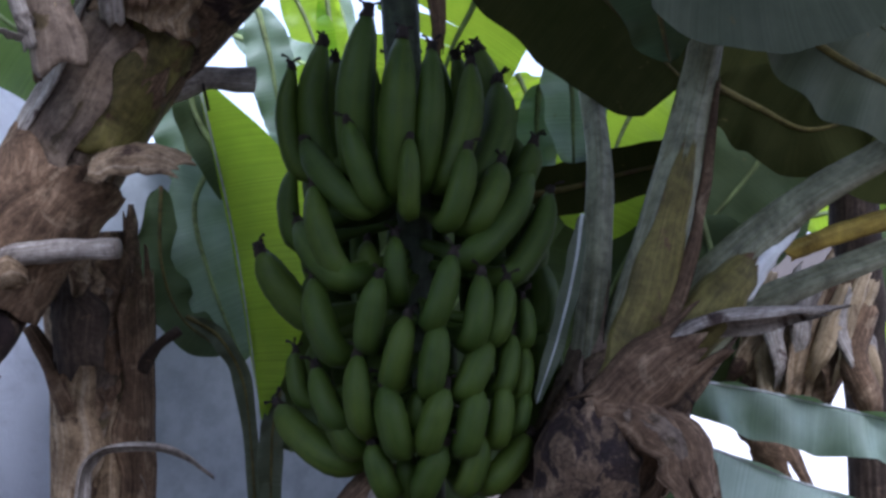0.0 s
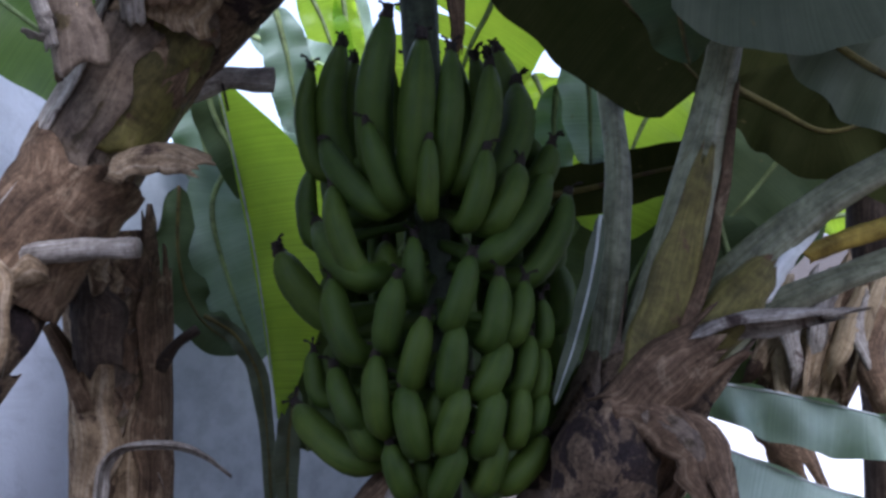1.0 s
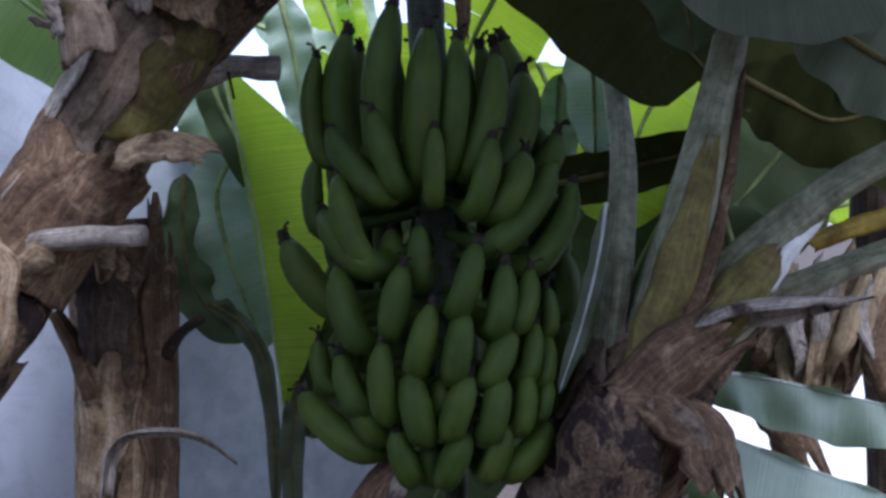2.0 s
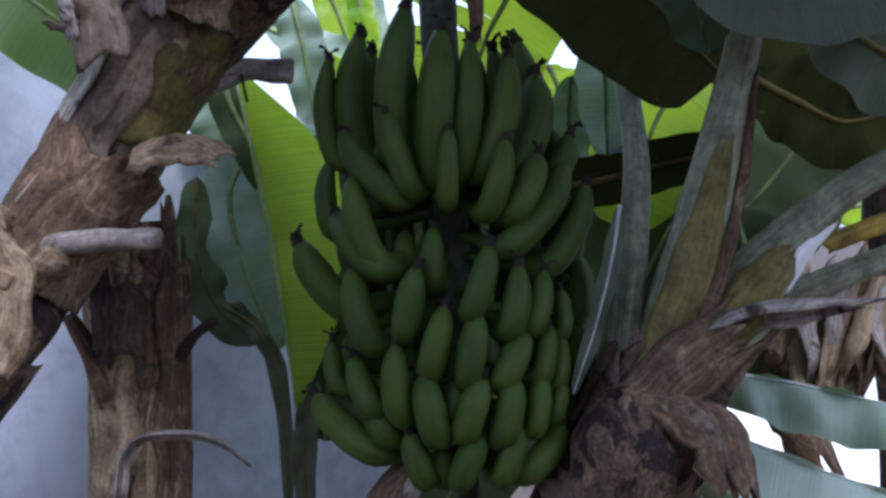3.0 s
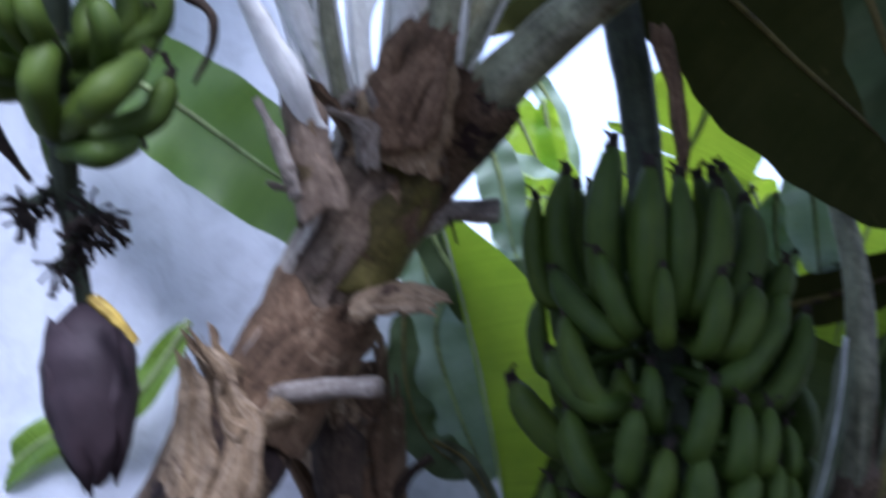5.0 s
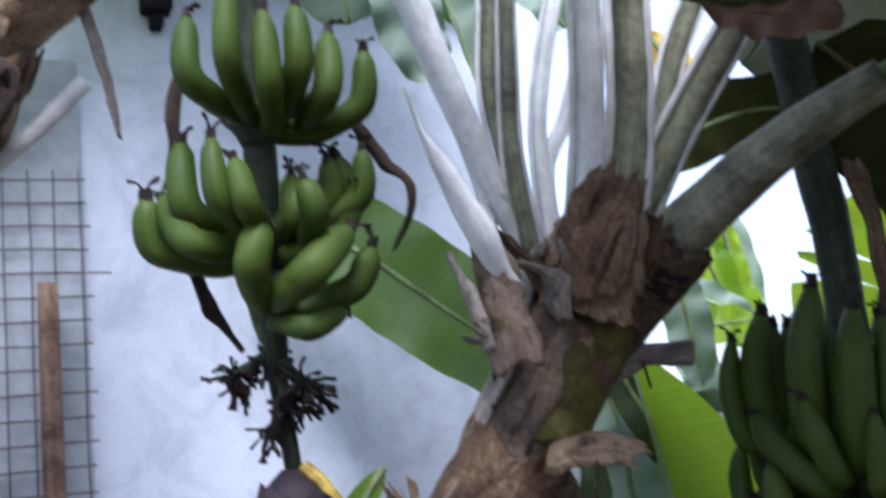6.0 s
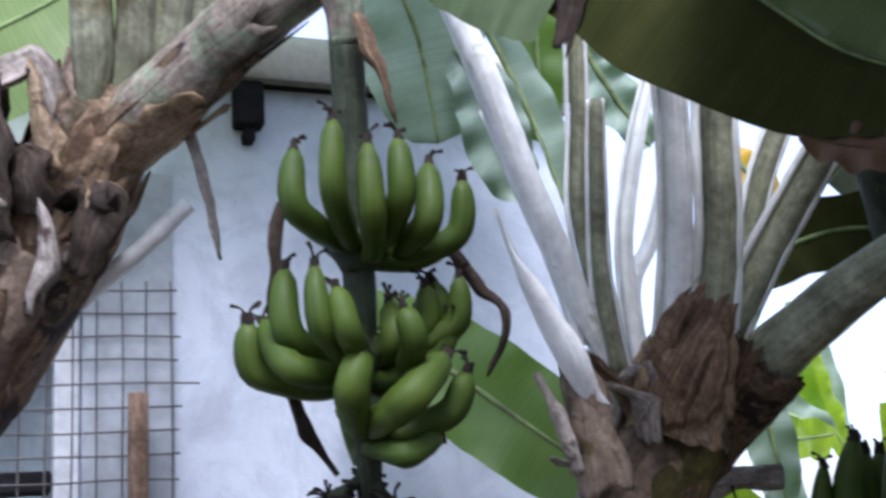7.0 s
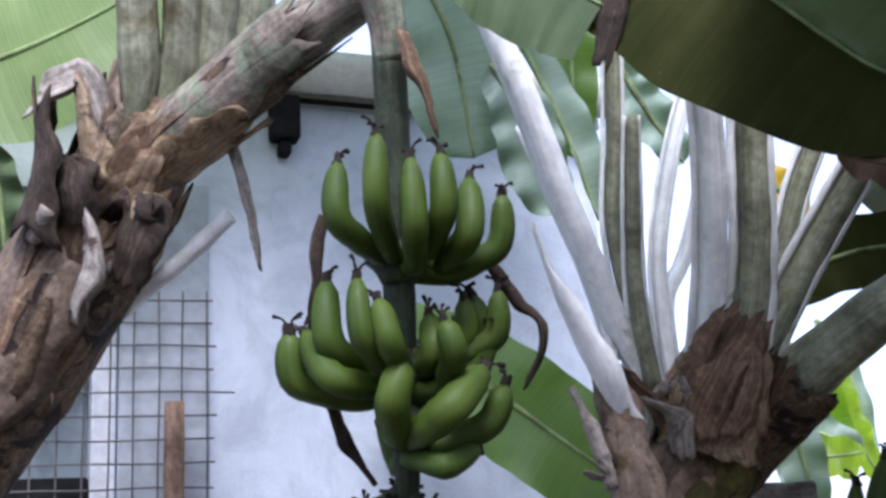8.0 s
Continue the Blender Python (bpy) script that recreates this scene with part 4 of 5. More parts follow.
SR = [(0.109, 2.150, 0.639), (0.176, 2.150, 0.900), (0.271, 2.150, 1.106), (0.342, 2.150, 1.251), (0.380, 2.150, 1.375)]
# dark sheath colour here holds the black shadow round the brown mound
part("pseudostem", tube(bmesh.new(), SR, (0.13, 0.13, 0.12, 0.1, 0.06), 40, 26, 0.12, 8, seed=7.0), DARK, right)
part("stem_base", tube(bmesh.new(), (SR[1], SR[0], (0.08, 2.15, 0.3), (0.06, 2.15, -0.05)), (0.12, 0.129, 0.135, 0.14), 26, 22, 0.07, 9, seed=3.0), BROWN, right)
part("sheath", shell(bmesh.new(), ((0.212, 2.140, 1.006), (0.305, 2.140, 1.169), (0.406, 2.140, 1.290)), (0.13, 0.115, 0.09), (200, 330), 20, 12, seed=31.0, ragged=0.09, lift=(0.002, 0.02)), MOTTLE, right)
part("sheath", shell(bmesh.new(), ((0.205, 2.100, 0.954), (0.248, 2.070, 1.061), (0.278, 2.060, 1.178)), (0.075, 0.075, 0.055), (190, 330), 18, 12, seed=32.0, ragged=0.06, lift=(0.002, 0.02)), BROWN, right)
part("sheath", shell(bmesh.new(), ((0.259, 2.020, 1.209), (0.324, 2.000, 1.184), (0.368, 1.990, 1.130), (0.380, 1.990, 1.070)), (0.035, 0.035, 0.03, 0.03), (80, 300), 20, 10, seed=33.0, ragged=0.06), BROWN, right, "drooping rotten sheath end")
part("sheath", shell(bmesh.new(), ((0.346, 2.020, 1.175), (0.400, 2.000, 1.146), (0.409, 1.990, 1.078)), (0.03, 0.028, 0.022), (80, 280), 18, 8, seed=34.0, ragged=0.06), BROWN, right)
part("sheath", shell(bmesh.new(), ((0.330, 2.030, 1.204), (0.392, 2.020, 1.282), (0.488, 2.000, 1.328), (0.597, 2.000, 1.337), (0.671, 2.000, 1.348)), (0.05, 0.045, 0.036, 0.028, 0.008), (60, 230), 26, 10, seed=35.0, ragged=0.04, lift=(0.001, 0.003)), GREY, right, "dry grey leaf base pointing outward")
part("sheath", shell(bmesh.new(), ((0.270, 2.040, 1.186), (0.353, 2.030, 1.263), (0.436, 2.030, 1.319)), (0.06, 0.05, 0.035), (190, 330), 18, 10, seed=36.0, ragged=0.06), BROWN, right)
dress(right, SR, (0.13, 0.13, 0.12, 0.1, 0.06), 9, 301, (BROWN, SKIN, TAN, SKIN, DARK), 0.1, 0.8, lift=0.03)
part("sheath", shell(bmesh.new(), ((0.227, 2.03, 1.037), (0.235, 2.02, 1.13), (0.252, 2.03, 1.195)), (0.085, 0.088, 0.05), (175, 360), 22, 16, seed=31.6, ragged=0.02, lift=(0.0, 0.006), taper=0.1), MOTTLE, right, "rotten brown sheath folded over")
part("sheath", shell(bmesh.new(), ((0.258, 2.05, 1.19), (0.33, 2.05, 1.245), (0.413, 2.05, 1.311)), (0.05, 0.055, 0.03), (185, 350), 22, 14, seed=31.9, ragged=0.03, lift=(0.0, 0.006), taper=0.3), MOTTLE, right, "torn brown sheath under the stalks")
part("sheath", shell(bmesh.new(), ((0.3, 1.985, 1.195), (0.347, 1.98, 1.173), (0.374, 1.975, 1.133), (0.376, 1.975, 1.08)), (0.022, 0.026, 0.026, 0.022), (120, 330), 22, 12, seed=32.4, ragged=0.02, lift=(0.0, 0.003), taper=0.1), SKIN, right, "brown sheath end curled down")
add_leaf(right, ((0.243, 2.120, 1.238), (0.276, 2.120, 1.445), (0.303, 2.180, 1.631), (0.309, 2.290, 1.780), (0.312, 2.400, 1.900)), (0.035, 0.031, 0.027, 0.024, 0.022), PETIOLE)
add_leaf(right, ((0.299, 2.080, 1.240), (0.365, 2.080, 1.421), (0.426, 2.080, 1.612), (0.483, 2.080, 1.813), (0.522, 2.080, 1.985)), (0.06, 0.055, 0.044, 0.034, 0.03), PETIOLE)
add_leaf(right, ((0.370, 2.120, 1.273), (0.498, 2.100, 1.423), (0.647, 2.060, 1.551), (0.790, 2.000, 1.635), (0.987, 1.950, 1.746)), (0.055, 0.05, 0.032, 0.028, 0.026), PETIOLE)
add_leaf(right, ((0.429, 2.160, 1.266), (0.562, 2.160, 1.355), (0.703, 2.160, 1.411), (0.864, 2.160, 1.461), (1.080, 2.160, 1.524)), (0.036, 0.03, 0.027, 0.026, 0.025), PETIOLE)
part("sheath", shell(bmesh.new(), ((0.292, 2.08, 1.225), (0.345, 2.08, 1.36), (0.4, 2.08, 1.53), (0.44, 2.08, 1.66)), (0.062, 0.058, 0.048, 0.041), (225, 335), 30, 12, seed=36.5, ragged=0.03, lift=(0.0, 0.002), taper=0.7, thick=0.002), OLIVE, right, "yellow-green face of a leaf stalk")
part("dry_edge", shell(bmesh.new(), ((0.629, 2.120, 1.458), (0.693, 2.120, 1.480), (0.777, 2.120, 1.500), (0.893, 2.120, 1.527)), (0.014, 0.015, 0.015, 0.014), (150, 330), 18, 6, seed=37.5, ragged=0.02, lift=(0, 0.003), thick=0.003), OCHRE, right, "ochre-yellow stalk edge")
part("dry_edge", shell(bmesh.new(), ((0.531, 2.070, 1.384), (0.568, 2.070, 1.441), (0.611, 2.070, 1.484), (0.659, 2.070, 1.536)), (0.016, 0.02, 0.016, 0.004), (160, 320), 18, 6, seed=37.8, ragged=0.02, lift=(0, 0.003), thick=0.002), PALE, right, "white flap of dry stalk skin")
part("dry_edge", shell(bmesh.new(), ((0.356, 2.040, 1.282), (0.431, 2.050, 1.438), (0.475, 2.060, 1.598), (0.507, 2.070, 1.770)), (0.017, 0.011, 0.007, 0.003), (180, 330), 22, 6, seed=38.0, ragged=0.03, lift=(0, 0.004), thick=0.002), BROWN, right, "dry brown stalk edge")
part("sheath", shell(bmesh.new(), ((0.396, 2.100, 1.263), (0.469, 2.080, 1.354), (0.520, 2.070, 1.413), (0.564, 2.070, 1.461)), (0.05, 0.05, 0.035, 0.015), (150, 330), 20, 10, seed=37.0, ragged=0.02, lift=(0.0, 0.002)), OLIVE, right, "yellow-green leaf base")

part("sheath", shell(bmesh.new(), ((-0.212, 2.120, 0.966), (-0.183, 2.120, 1.028), (-0.144, 2.120, 1.074), (-0.091, 2.120, 1.092)), (0.045, 0.04, 0.03, 0.012), (170, 330), 20, 10, seed=39.0, ragged=0.03, lift=(0, 0.004)), BROWN, right, "torn brown sheath under the bunch")
part("sheath", shell(bmesh.new(), ((-0.160, 2.070, 1.018), (-0.137, 2.070, 1.063), (-0.122, 2.070, 1.103)), (0.016, 0.016, 0.006), (170, 320), 14, 8, seed=39.5, ragged=0.02, lift=(0, 0.003), thick=0.002), GREY, right, "pale dry strip under the bunch")

# ---- cut stem between ----
cut = thing("banana_stump", "cut-off brown banana stem with peeling sheaths", "stump")
SC = [(-0.758, 2.362, 0.490), (-0.731, 2.368, 0.960), (-0.719, 2.372, 1.254), (-0.718, 2.375, 1.502), (-0.721, 2.376, 1.567)]
part("pseudostem", tube(bmesh.new(), SC, (0.1, 0.09, 0.085, 0.085, 0.075), 40, 24, 0.08, 9, seed=9.0), BROWN, cut)
part("stem_base", tube(bmesh.new(), (SC[1], SC[0], (-0.765, 2.36, 0.25), (-0.77, 2.36, -0.05)), (0.085, 0.099, 0.105, 0.115), 26, 22, 0.07, 9, seed=3.0), BROWN, cut)
part("sheath", shell(bmesh.new(), SC[1:4], (0.093, 0.089, 0.088), (150, 290), 20, 12, seed=41.0, ragged=0.08), TAN, cut)
part("sheath", shell(bmesh.new(), SC[1:4], (0.095, 0.091, 0.09), (310, 380), 20, 12, seed=42.0, ragged=0.06), BROWN, cut)
part("sheath", shell(bmesh.new(), ((-0.716, 2.273, 1.311), (-0.709, 2.264, 1.390), (-0.709, 2.275, 1.446)), (0.05, 0.052, 0.045), (170, 330), 14, 10, seed=43.0, ragged=0.06), DARK, cut)
dress(cut, SC, (0.1, 0.09, 0.085, 0.085, 0.075), 8, 401, (BROWN, SKIN, TAN, BROWN), 0.1, 0.8, arc=(110, 180), lift=0.008)
stub(cut, ((-0.624, 2.335, 1.289), (-0.585, 2.326, 1.335), (-0.541, 2.328, 1.365)), (0.014, 0.011, 0.011), DARK, seed=11.0, label="short dark side stub")
stub(cut, ((-0.757, 2.301, 1.219), (-0.790, 2.291, 1.313), (-0.825, 2.271, 1.390)), (0.03, 0.022, 0.014), BROWN, seed=12.0)
part("sheath", shell(bmesh.new(), ((-0.723, 2.219, 1.029), (-0.702, 2.211, 1.118), (-0.637, 2.203, 1.147), (-0.541, 2.215, 1.134), (-0.474, 2.226, 1.081)), (0.012, 0.012, 0.013, 0.011, 0.004), (60, 240), 24, 6, seed=44.0, ragged=0.01, lift=(0, 0.001), thick=0.002), GREY, cut, "arching dry leaf strip")

# ---- bunch of green bananas, large and compact ----
bunch = thing("banana_bunch", "large compact bunch of green bananas hanging from its stalk", "bananas")
TOP, END = Vector((-0.060, 2.200, 1.980)), Vector((-0.042, 2.200, 1.082))
part("stalk", tube(bmesh.new(), ((-0.142, 2.322, 2.751), (-0.089, 2.270, 2.475), (-0.072, 2.230, 2.214), TOP + Vector((0, 0, 0.03)), TOP.lerp(END, 0.3), TOP.lerp(END, 0.7), END, END - Vector((0, 0, 0.12))), (0.045, 0.042, 0.04, 0.038, 0.036, 0.03, 0.024, 0.018), 40, 14, 0.05, 14), STALK, bunch, "dark thick fruit stalk")

part("bract", shell(bmesh.new(), ((-0.007, 2.160, 2.149), (0.002, 2.150, 2.029), (0.005, 2.150, 1.924), (0.007, 2.150, 1.871)), (0.02, 0.024, 0.02, 0.008), (120, 300), 18, 8, seed=54.0, ragged=0.03, lift=(0, 0.003), thick=0.002), BROWN, bunch, "brown dry bract")


def axis_a(z):
    return TOP.lerp(END, (TOP.z - z) / (TOP.z - END.z))


TOP_BACK = [
    ((-83, 0.213, 1.855), (-83, 0.218, 1.684), 0.0262),
    ((-85, 0.151, 1.899), (-84, 0.172, 1.689), 0.0351),
    ((-22, 0.148, 1.923), (-38, 0.160, 1.682), 0.0404),
    ((2, 0.149, 1.877), (-9, 0.159, 1.644), 0.0389),
    ((22, 0.149, 1.856), (8, 0.159, 1.645), 0.0298),
    ((58, 0.149, 1.833), (25, 0.160, 1.645), 0.0327),
    ((87, 0.178, 1.805), (54, 0.159, 1.640), 0.0402),
    ((85, 0.236, 1.690), (87, 0.190, 1.620), 0.0313)]
TOP_FRONT = [
    ((-73, 0.200, 1.712), (-30, 0.200, 1.606), 0.0319),
    ((-30, 0.200, 1.730), (-20, 0.199, 1.617), 0.0281),
    ((2, 0.198, 1.694), (-1, 0.199, 1.592), 0.0227),
    ((32, 0.200, 1.672), (20, 0.200, 1.572), 0.0280),
    ((56, 0.199, 1.647), (35, 0.199, 1.567), 0.0330),
    ((86, 0.224, 1.636), (31, 0.199, 1.507), 0.0334),
    ((85, 0.259, 1.592), (62, 0.200, 1.466), 0.0322)]
SECOND = [
    ((-83, 0.226, 1.660), (-83, 0.232, 1.550), 0.0248),
    ((-52, 0.219, 1.624), (-40, 0.219, 1.491), 0.0296),
    ((-76, 0.220, 1.559), (-38, 0.219, 1.479), 0.0329),
    ((-81, 0.293, 1.510), (-78, 0.220, 1.404), 0.0385),
    ((-12, 0.159, 1.525), (-12, 0.179, 1.445), 0.0251),
    ((-47, 0.119, 1.519), (-35, 0.149, 1.456), 0.0261)]
THIRD = [
    ((17, 0.224, 1.488), (6, 0.234, 1.399), 0.0283),
    ((30, 0.225, 1.450), (23, 0.235, 1.362), 0.0296),
    ((45, 0.225, 1.437), (34, 0.234, 1.363), 0.0261),
    ((57, 0.225, 1.402), (54, 0.235, 1.347), 0.0205),
    ((-55, 0.225, 1.457), (-42, 0.235, 1.349), 0.0338),
    ((-17, 0.223, 1.456), (-24, 0.234, 1.367), 0.0303),
    ((-5, 0.223, 1.386), (-14, 0.234, 1.298), 0.0282),
    ((9, 0.225, 1.373), (3, 0.234, 1.286), 0.0302),
    ((31, 0.224, 1.336), (18, 0.235, 1.276), 0.0317),
    ((46, 0.224, 1.342), (36, 0.234, 1.271), 0.0242),
    ((54, 0.225, 1.319), (47, 0.234, 1.256), 0.0194)]
FOURTH = [
    ((-82, 0.244, 1.320), (-76, 0.240, 1.253), 0.0237),
    ((-55, 0.235, 1.298), (-42, 0.240, 1.227), 0.0297),
    ((-28, 0.234, 1.323), (-28, 0.239, 1.220), 0.0296),
    ((-16, 0.234, 1.272), (-12, 0.238, 1.186), 0.0323),
    ((9, 0.235, 1.264), (-0, 0.239, 1.190), 0.0302),
    ((23, 0.235, 1.258), (16, 0.239, 1.181), 0.0304),
    ((36, 0.235, 1.257), (31, 0.239, 1.187), 0.0259),
    ((49, 0.235, 1.239), (42, 0.239, 1.202), 0.0213),
    ((-2, 0.180, 1.255), (-5, 0.200, 1.218), 0.0250)]
LOWEST = [
    ((-81, 0.279, 1.219), (-51, 0.220, 1.148), 0.0356),
    ((-46, 0.225, 1.224), (-39, 0.219, 1.179), 0.0316),
    ((-26, 0.224, 1.168), (-21, 0.220, 1.109), 0.0289),
    ((7, 0.224, 1.165), (-4, 0.218, 1.106), 0.0305),
    ((25, 0.224, 1.173), (17, 0.218, 1.108), 0.0288),
    ((52, 0.224, 1.157), (29, 0.219, 1.109), 0.0309),
    ((-13, 0.169, 1.145), (-15, 0.180, 1.098), 0.0254)]
for n, tier in enumerate((TOP_BACK, TOP_FRONT, SECOND, THIRD, FOURTH, LOWEST)):
    crowded(bunch, axis_a, tier, n + 1)
for z0, rr, dz in ((1.68, 0.15, 0.2), (1.6, 0.2, 0.11), (1.48, 0.22, 0.1), (1.37, 0.23, 0.1), (1.24, 0.23, 0.09), (1.14, 0.21, 0.08)):
    hidden_side(bunch, axis_a, z0, rr, dz, int(z0 * 100))

# ---- smaller bunch before the house wall ----
small = thing("banana_bunch", "open bunch of green bananas with a purple bud below", "bananas")
TOPB, ENDB = Vector((-0.821, 1.356, 2.511)), Vector((-0.892, 1.517, 1.882))


def axis_b(z):
    return TOPB.lerp(ENDB, (TOPB.z - z) / (TOPB.z - ENDB.z))


LOWB = Vector((-0.914, 1.568, 1.818))
BUDB = Vector((-0.907, 1.582, 1.699))
part("stalk", tube(bmesh.new(), (TOPB, TOPB.lerp(ENDB, 0.35), TOPB.lerp(ENDB, 0.7), ENDB, LOWB, BUDB), (0.027, 0.026, 0.023, 0.019, 0.015, 0.014), 40, 14, 0.06, 14), STALK, small, "green fruit stalk")
CLUSTER_TOP = [
    ((-20, 0.120, 2.321), (-14, 0.140, 2.242), (-11, 0.059, 2.205), 0.0202),
    ((11, 0.119, 2.348), (11, 0.139, 2.255), (13, 0.058, 2.202), 0.0191),
    ((34, 0.120, 2.312), (33, 0.140, 2.222), (48, 0.059, 2.186), 0.0199),
    ((57, 0.119, 2.324), (52, 0.138, 2.244), (65, 0.059, 2.203), 0.0201),
    ((90, 0.120, 2.303), (72, 0.139, 2.216), (110, 0.060, 2.194), 0.0213),
    ((108, 0.162, 2.288), (108, 0.155, 2.219), (110, 0.081, 2.180), 0.0197)]
CLUSTER_LEFT = [
    ((-62, 0.169, 2.101), (-62, 0.163, 2.037), (-65, 0.081, 2.005), 0.0241),
    ((-63, 0.145, 2.102), (-23, 0.149, 2.024), (-12, 0.079, 2.011), 0.0221),
    ((-40, 0.120, 2.164), (-27, 0.139, 2.077), (-34, 0.059, 2.033), 0.0222),
    ((-5, 0.129, 2.153), (1, 0.150, 2.073), (6, 0.079, 2.032), 0.0183),
    ((9, 0.129, 2.119), (16, 0.148, 2.061), (22, 0.079, 2.034), 0.0198),
    ((23, 0.119, 2.035), (16, 0.139, 1.983), (15, 0.088, 1.940), 0.0248)]
CLUSTER_RIGHT = [
    ((52, 0.128, 2.089), (55, 0.139, 2.047), (71, 0.079, 2.007), 0.0202),
    ((90, 0.129, 2.029), (52, 0.148, 1.972), (36, 0.098, 1.940), 0.0274),
    ((108, 0.153, 2.011), (105, 0.130, 1.960), (70, 0.059, 1.925), 0.0225),
    ((96, 0.110, 1.918), (50, 0.130, 1.891), (38, 0.059, 1.907), 0.0197),
    ((108, 0.149, 2.149), (108, 0.144, 2.088), (110, 0.075, 2.051), 0.0189),
    ((108, 0.135, 2.086), (109, 0.118, 2.048), (110, 0.065, 2.019), 0.0190),
    ((84, 0.049, 2.115), (60, 0.079, 2.058), (89, 0.030, 2.036), 0.0208),
    ((110, 0.097, 2.141), (110, 0.099, 2.091), (111, 0.041, 2.061), 0.0198)]
for n, tier in enumerate((CLUSTER_TOP, CLUSTER_LEFT, CLUSTER_RIGHT)):
    loose(small, axis_b, tier, n + 7)
loose(small, axis_b, [((a, 0.11, 2.27 - 0.001 * a), (a, 0.13, 2.2 - 0.001 * a), (a, 0.05, 2.12 - 0.001 * a), 0.021) for a in (120, 150, 185, 215)], 12)
for z, w in ((2.205, 0.05), (2.035, 0.05), (1.965, 0.045)):
    c = axis_b(z)
    part("cushion", tube(bmesh.new(), (c + Vector((0, 0, 0.035)), c, c - Vector((0, 0, 0.04))), (0.027, w, 0.024), 10, 14, 0.12, 30, seed=z), STALK, small, "pad where the bananas join the stalk, darkened for shade")

for a, b, c in (((-0.970, 1.401, 2.287), (-1.004, 1.423, 2.170), (-1.024, 1.457, 2.107)), ((-1.005, 1.455, 2.03), (-0.985, 1.488, 1.940), (-0.947, 1.507, 1.874))):
    part("bract", shell(bmesh.new(), (a, b, c), (0.014, 0.016, 0.006), (60, 250), 16, 6, seed=a[0] * 9, ragged=0.01, lift=(0, 0.001), thick=0.002), DARK, small, "dried dark bract")
part("bract", shell(bmesh.new(), ((-0.747, 1.530, 2.201), (-0.711, 1.562, 2.139), (-0.685, 1.585, 2.094), (-0.724, 1.593, 2.020)), (0.013, 0.014, 0.013, 0.01), (60, 250), 24, 6, seed=52.0, ragged=0.01, lift=(0, 0.001), thick=0.002), DARK, small, "dried dark bract")
part("bract", shell(bmesh.new(), ((-0.798, 1.328, 2.521), (-0.778, 1.348, 2.443), (-0.766, 1.374, 2.369)), (0.016, 0.018, 0.008), (60, 250), 16, 6, seed=53.0, ragged=0.02, lift=(0, 0.001), thick=0.002), BROWN, small, "brown dry bract")

# purple bud and dried flowers
bud = [(0.0, 0.018), (0.12, 0.05), (0.3, 0.066), (0.55, 0.064), (0.8, 0.045), (0.95, 0.018), (1.0, 0.004)]
down = (Vector((0.02, 0.0, -1))).normalized()
pts = [BUDB + down * 0.27 * u for u, r in bud]
part("bud", tube(bmesh.new(), pts, [r for u, r in bud], 26, 20, 0.03, 14), BUD, small, "closed purple blossom bud")
for k in range(4):
    part("bract", shell(bmesh.new(), pts[1:6], [r + 0.001 for u, r in bud[1:6]], (k * 95, k * 95 + 120), 16, 10, seed=60.0 + k, lift=(0.001, 0.003), taper=0.8, thick=0.002), BUD, small)
rng = random.Random(8)
part("bract", shell(bmesh.new(), ((-0.853, 1.500, 1.699), (-0.825, 1.500, 1.673), (-0.792, 1.500, 1.632)), (0.009, 0.008, 0.003), (120, 300), 12, 6, seed=61.0, ragged=0.01, lift=(0, 0.001), thick=0.002), OCHRE, small, "pale yellow bract strip")
TUFTS = ((Vector((-0.962, 1.52, 1.845)), 0.038, 46), (Vector((-0.915, 1.53, 1.872)), 0.03, 26), (Vector((-0.854, 1.52, 1.822)), 0.048, 54), (Vector((-0.885, 1.54, 1.79)), 0.04, 34), (Vector((-0.93, 1.56, 1.757)), 0.032, 22))
for c, spread, count in TUFTS:
    foot = ENDB.lerp(BUDB, max(0.0, min(0.8, (ENDB.z - c.z) / (ENDB.z - BUDB.z) - 0.25)))
    part("flower_stem", tube(bmesh.new(), (foot, foot.lerp(c, 0.55) + Vector((0, 0, -0.006)), c), (0.011, 0.009, 0.01), 10, 8, 0.2, 40, seed=c.x), STALK, small)
    bm = bmesh.new()
    for k in range(count):
        d = Vector((rng.gauss(0, 1), rng.gauss(0, 1), rng.gauss(-0.25, 0.8))).normalized()
        ln = spread * rng.uniform(0.5, 1.15)
        p = c + d * 0.006
        q = p + d * ln * 0.6 + Vector((0, 0, -0.004))
        e = q + d * ln * 0.4 + Vector((rng.uniform(-1, 1), rng.uniform(-1, 1), rng.uniform(-1.2, 0.4))) * 0.012
        tube(bm, (p, q, e), (0.0034, 0.0022, 0.0034), 7, 5, 0.3, 90, seed=k)
    part("flower_tuft", bm, TIP, small, "tuft of black dried flowers")["kind"] = "stuff"

# ---- leaves ----
FACE = (0.05, -1, 0.1)
lone_leaf(((-0.509, 2.500, 1.874), (-0.479, 2.500, 1.711), (-0.451, 2.495, 1.549), (-0.429, 2.480, 1.376), (-0.410, 2.470, 1.154)), FACE, 0.19, LIME, "bright yellow-green backlit banana leaf", fold=4, wave=0.004, side=(1.0, 0.04), seed=3.0, blunt=1.3, span=(0.07, 0.97), rib_mat=GLAUCOUS, rib=0.0035)
# added leaf that keeps backlight off the foot of the bright leaf
lone_leaf(((-0.336, 2.600, 1.519), (-0.344, 2.600, 1.366), (-0.352, 2.600, 1.213), (-0.367, 2.600, 1.060)), FACE, 0.075, DEEP, "added dark leaf blocking light behind the bright one's foot", fold=4, seed=3.2, blunt=0.3)
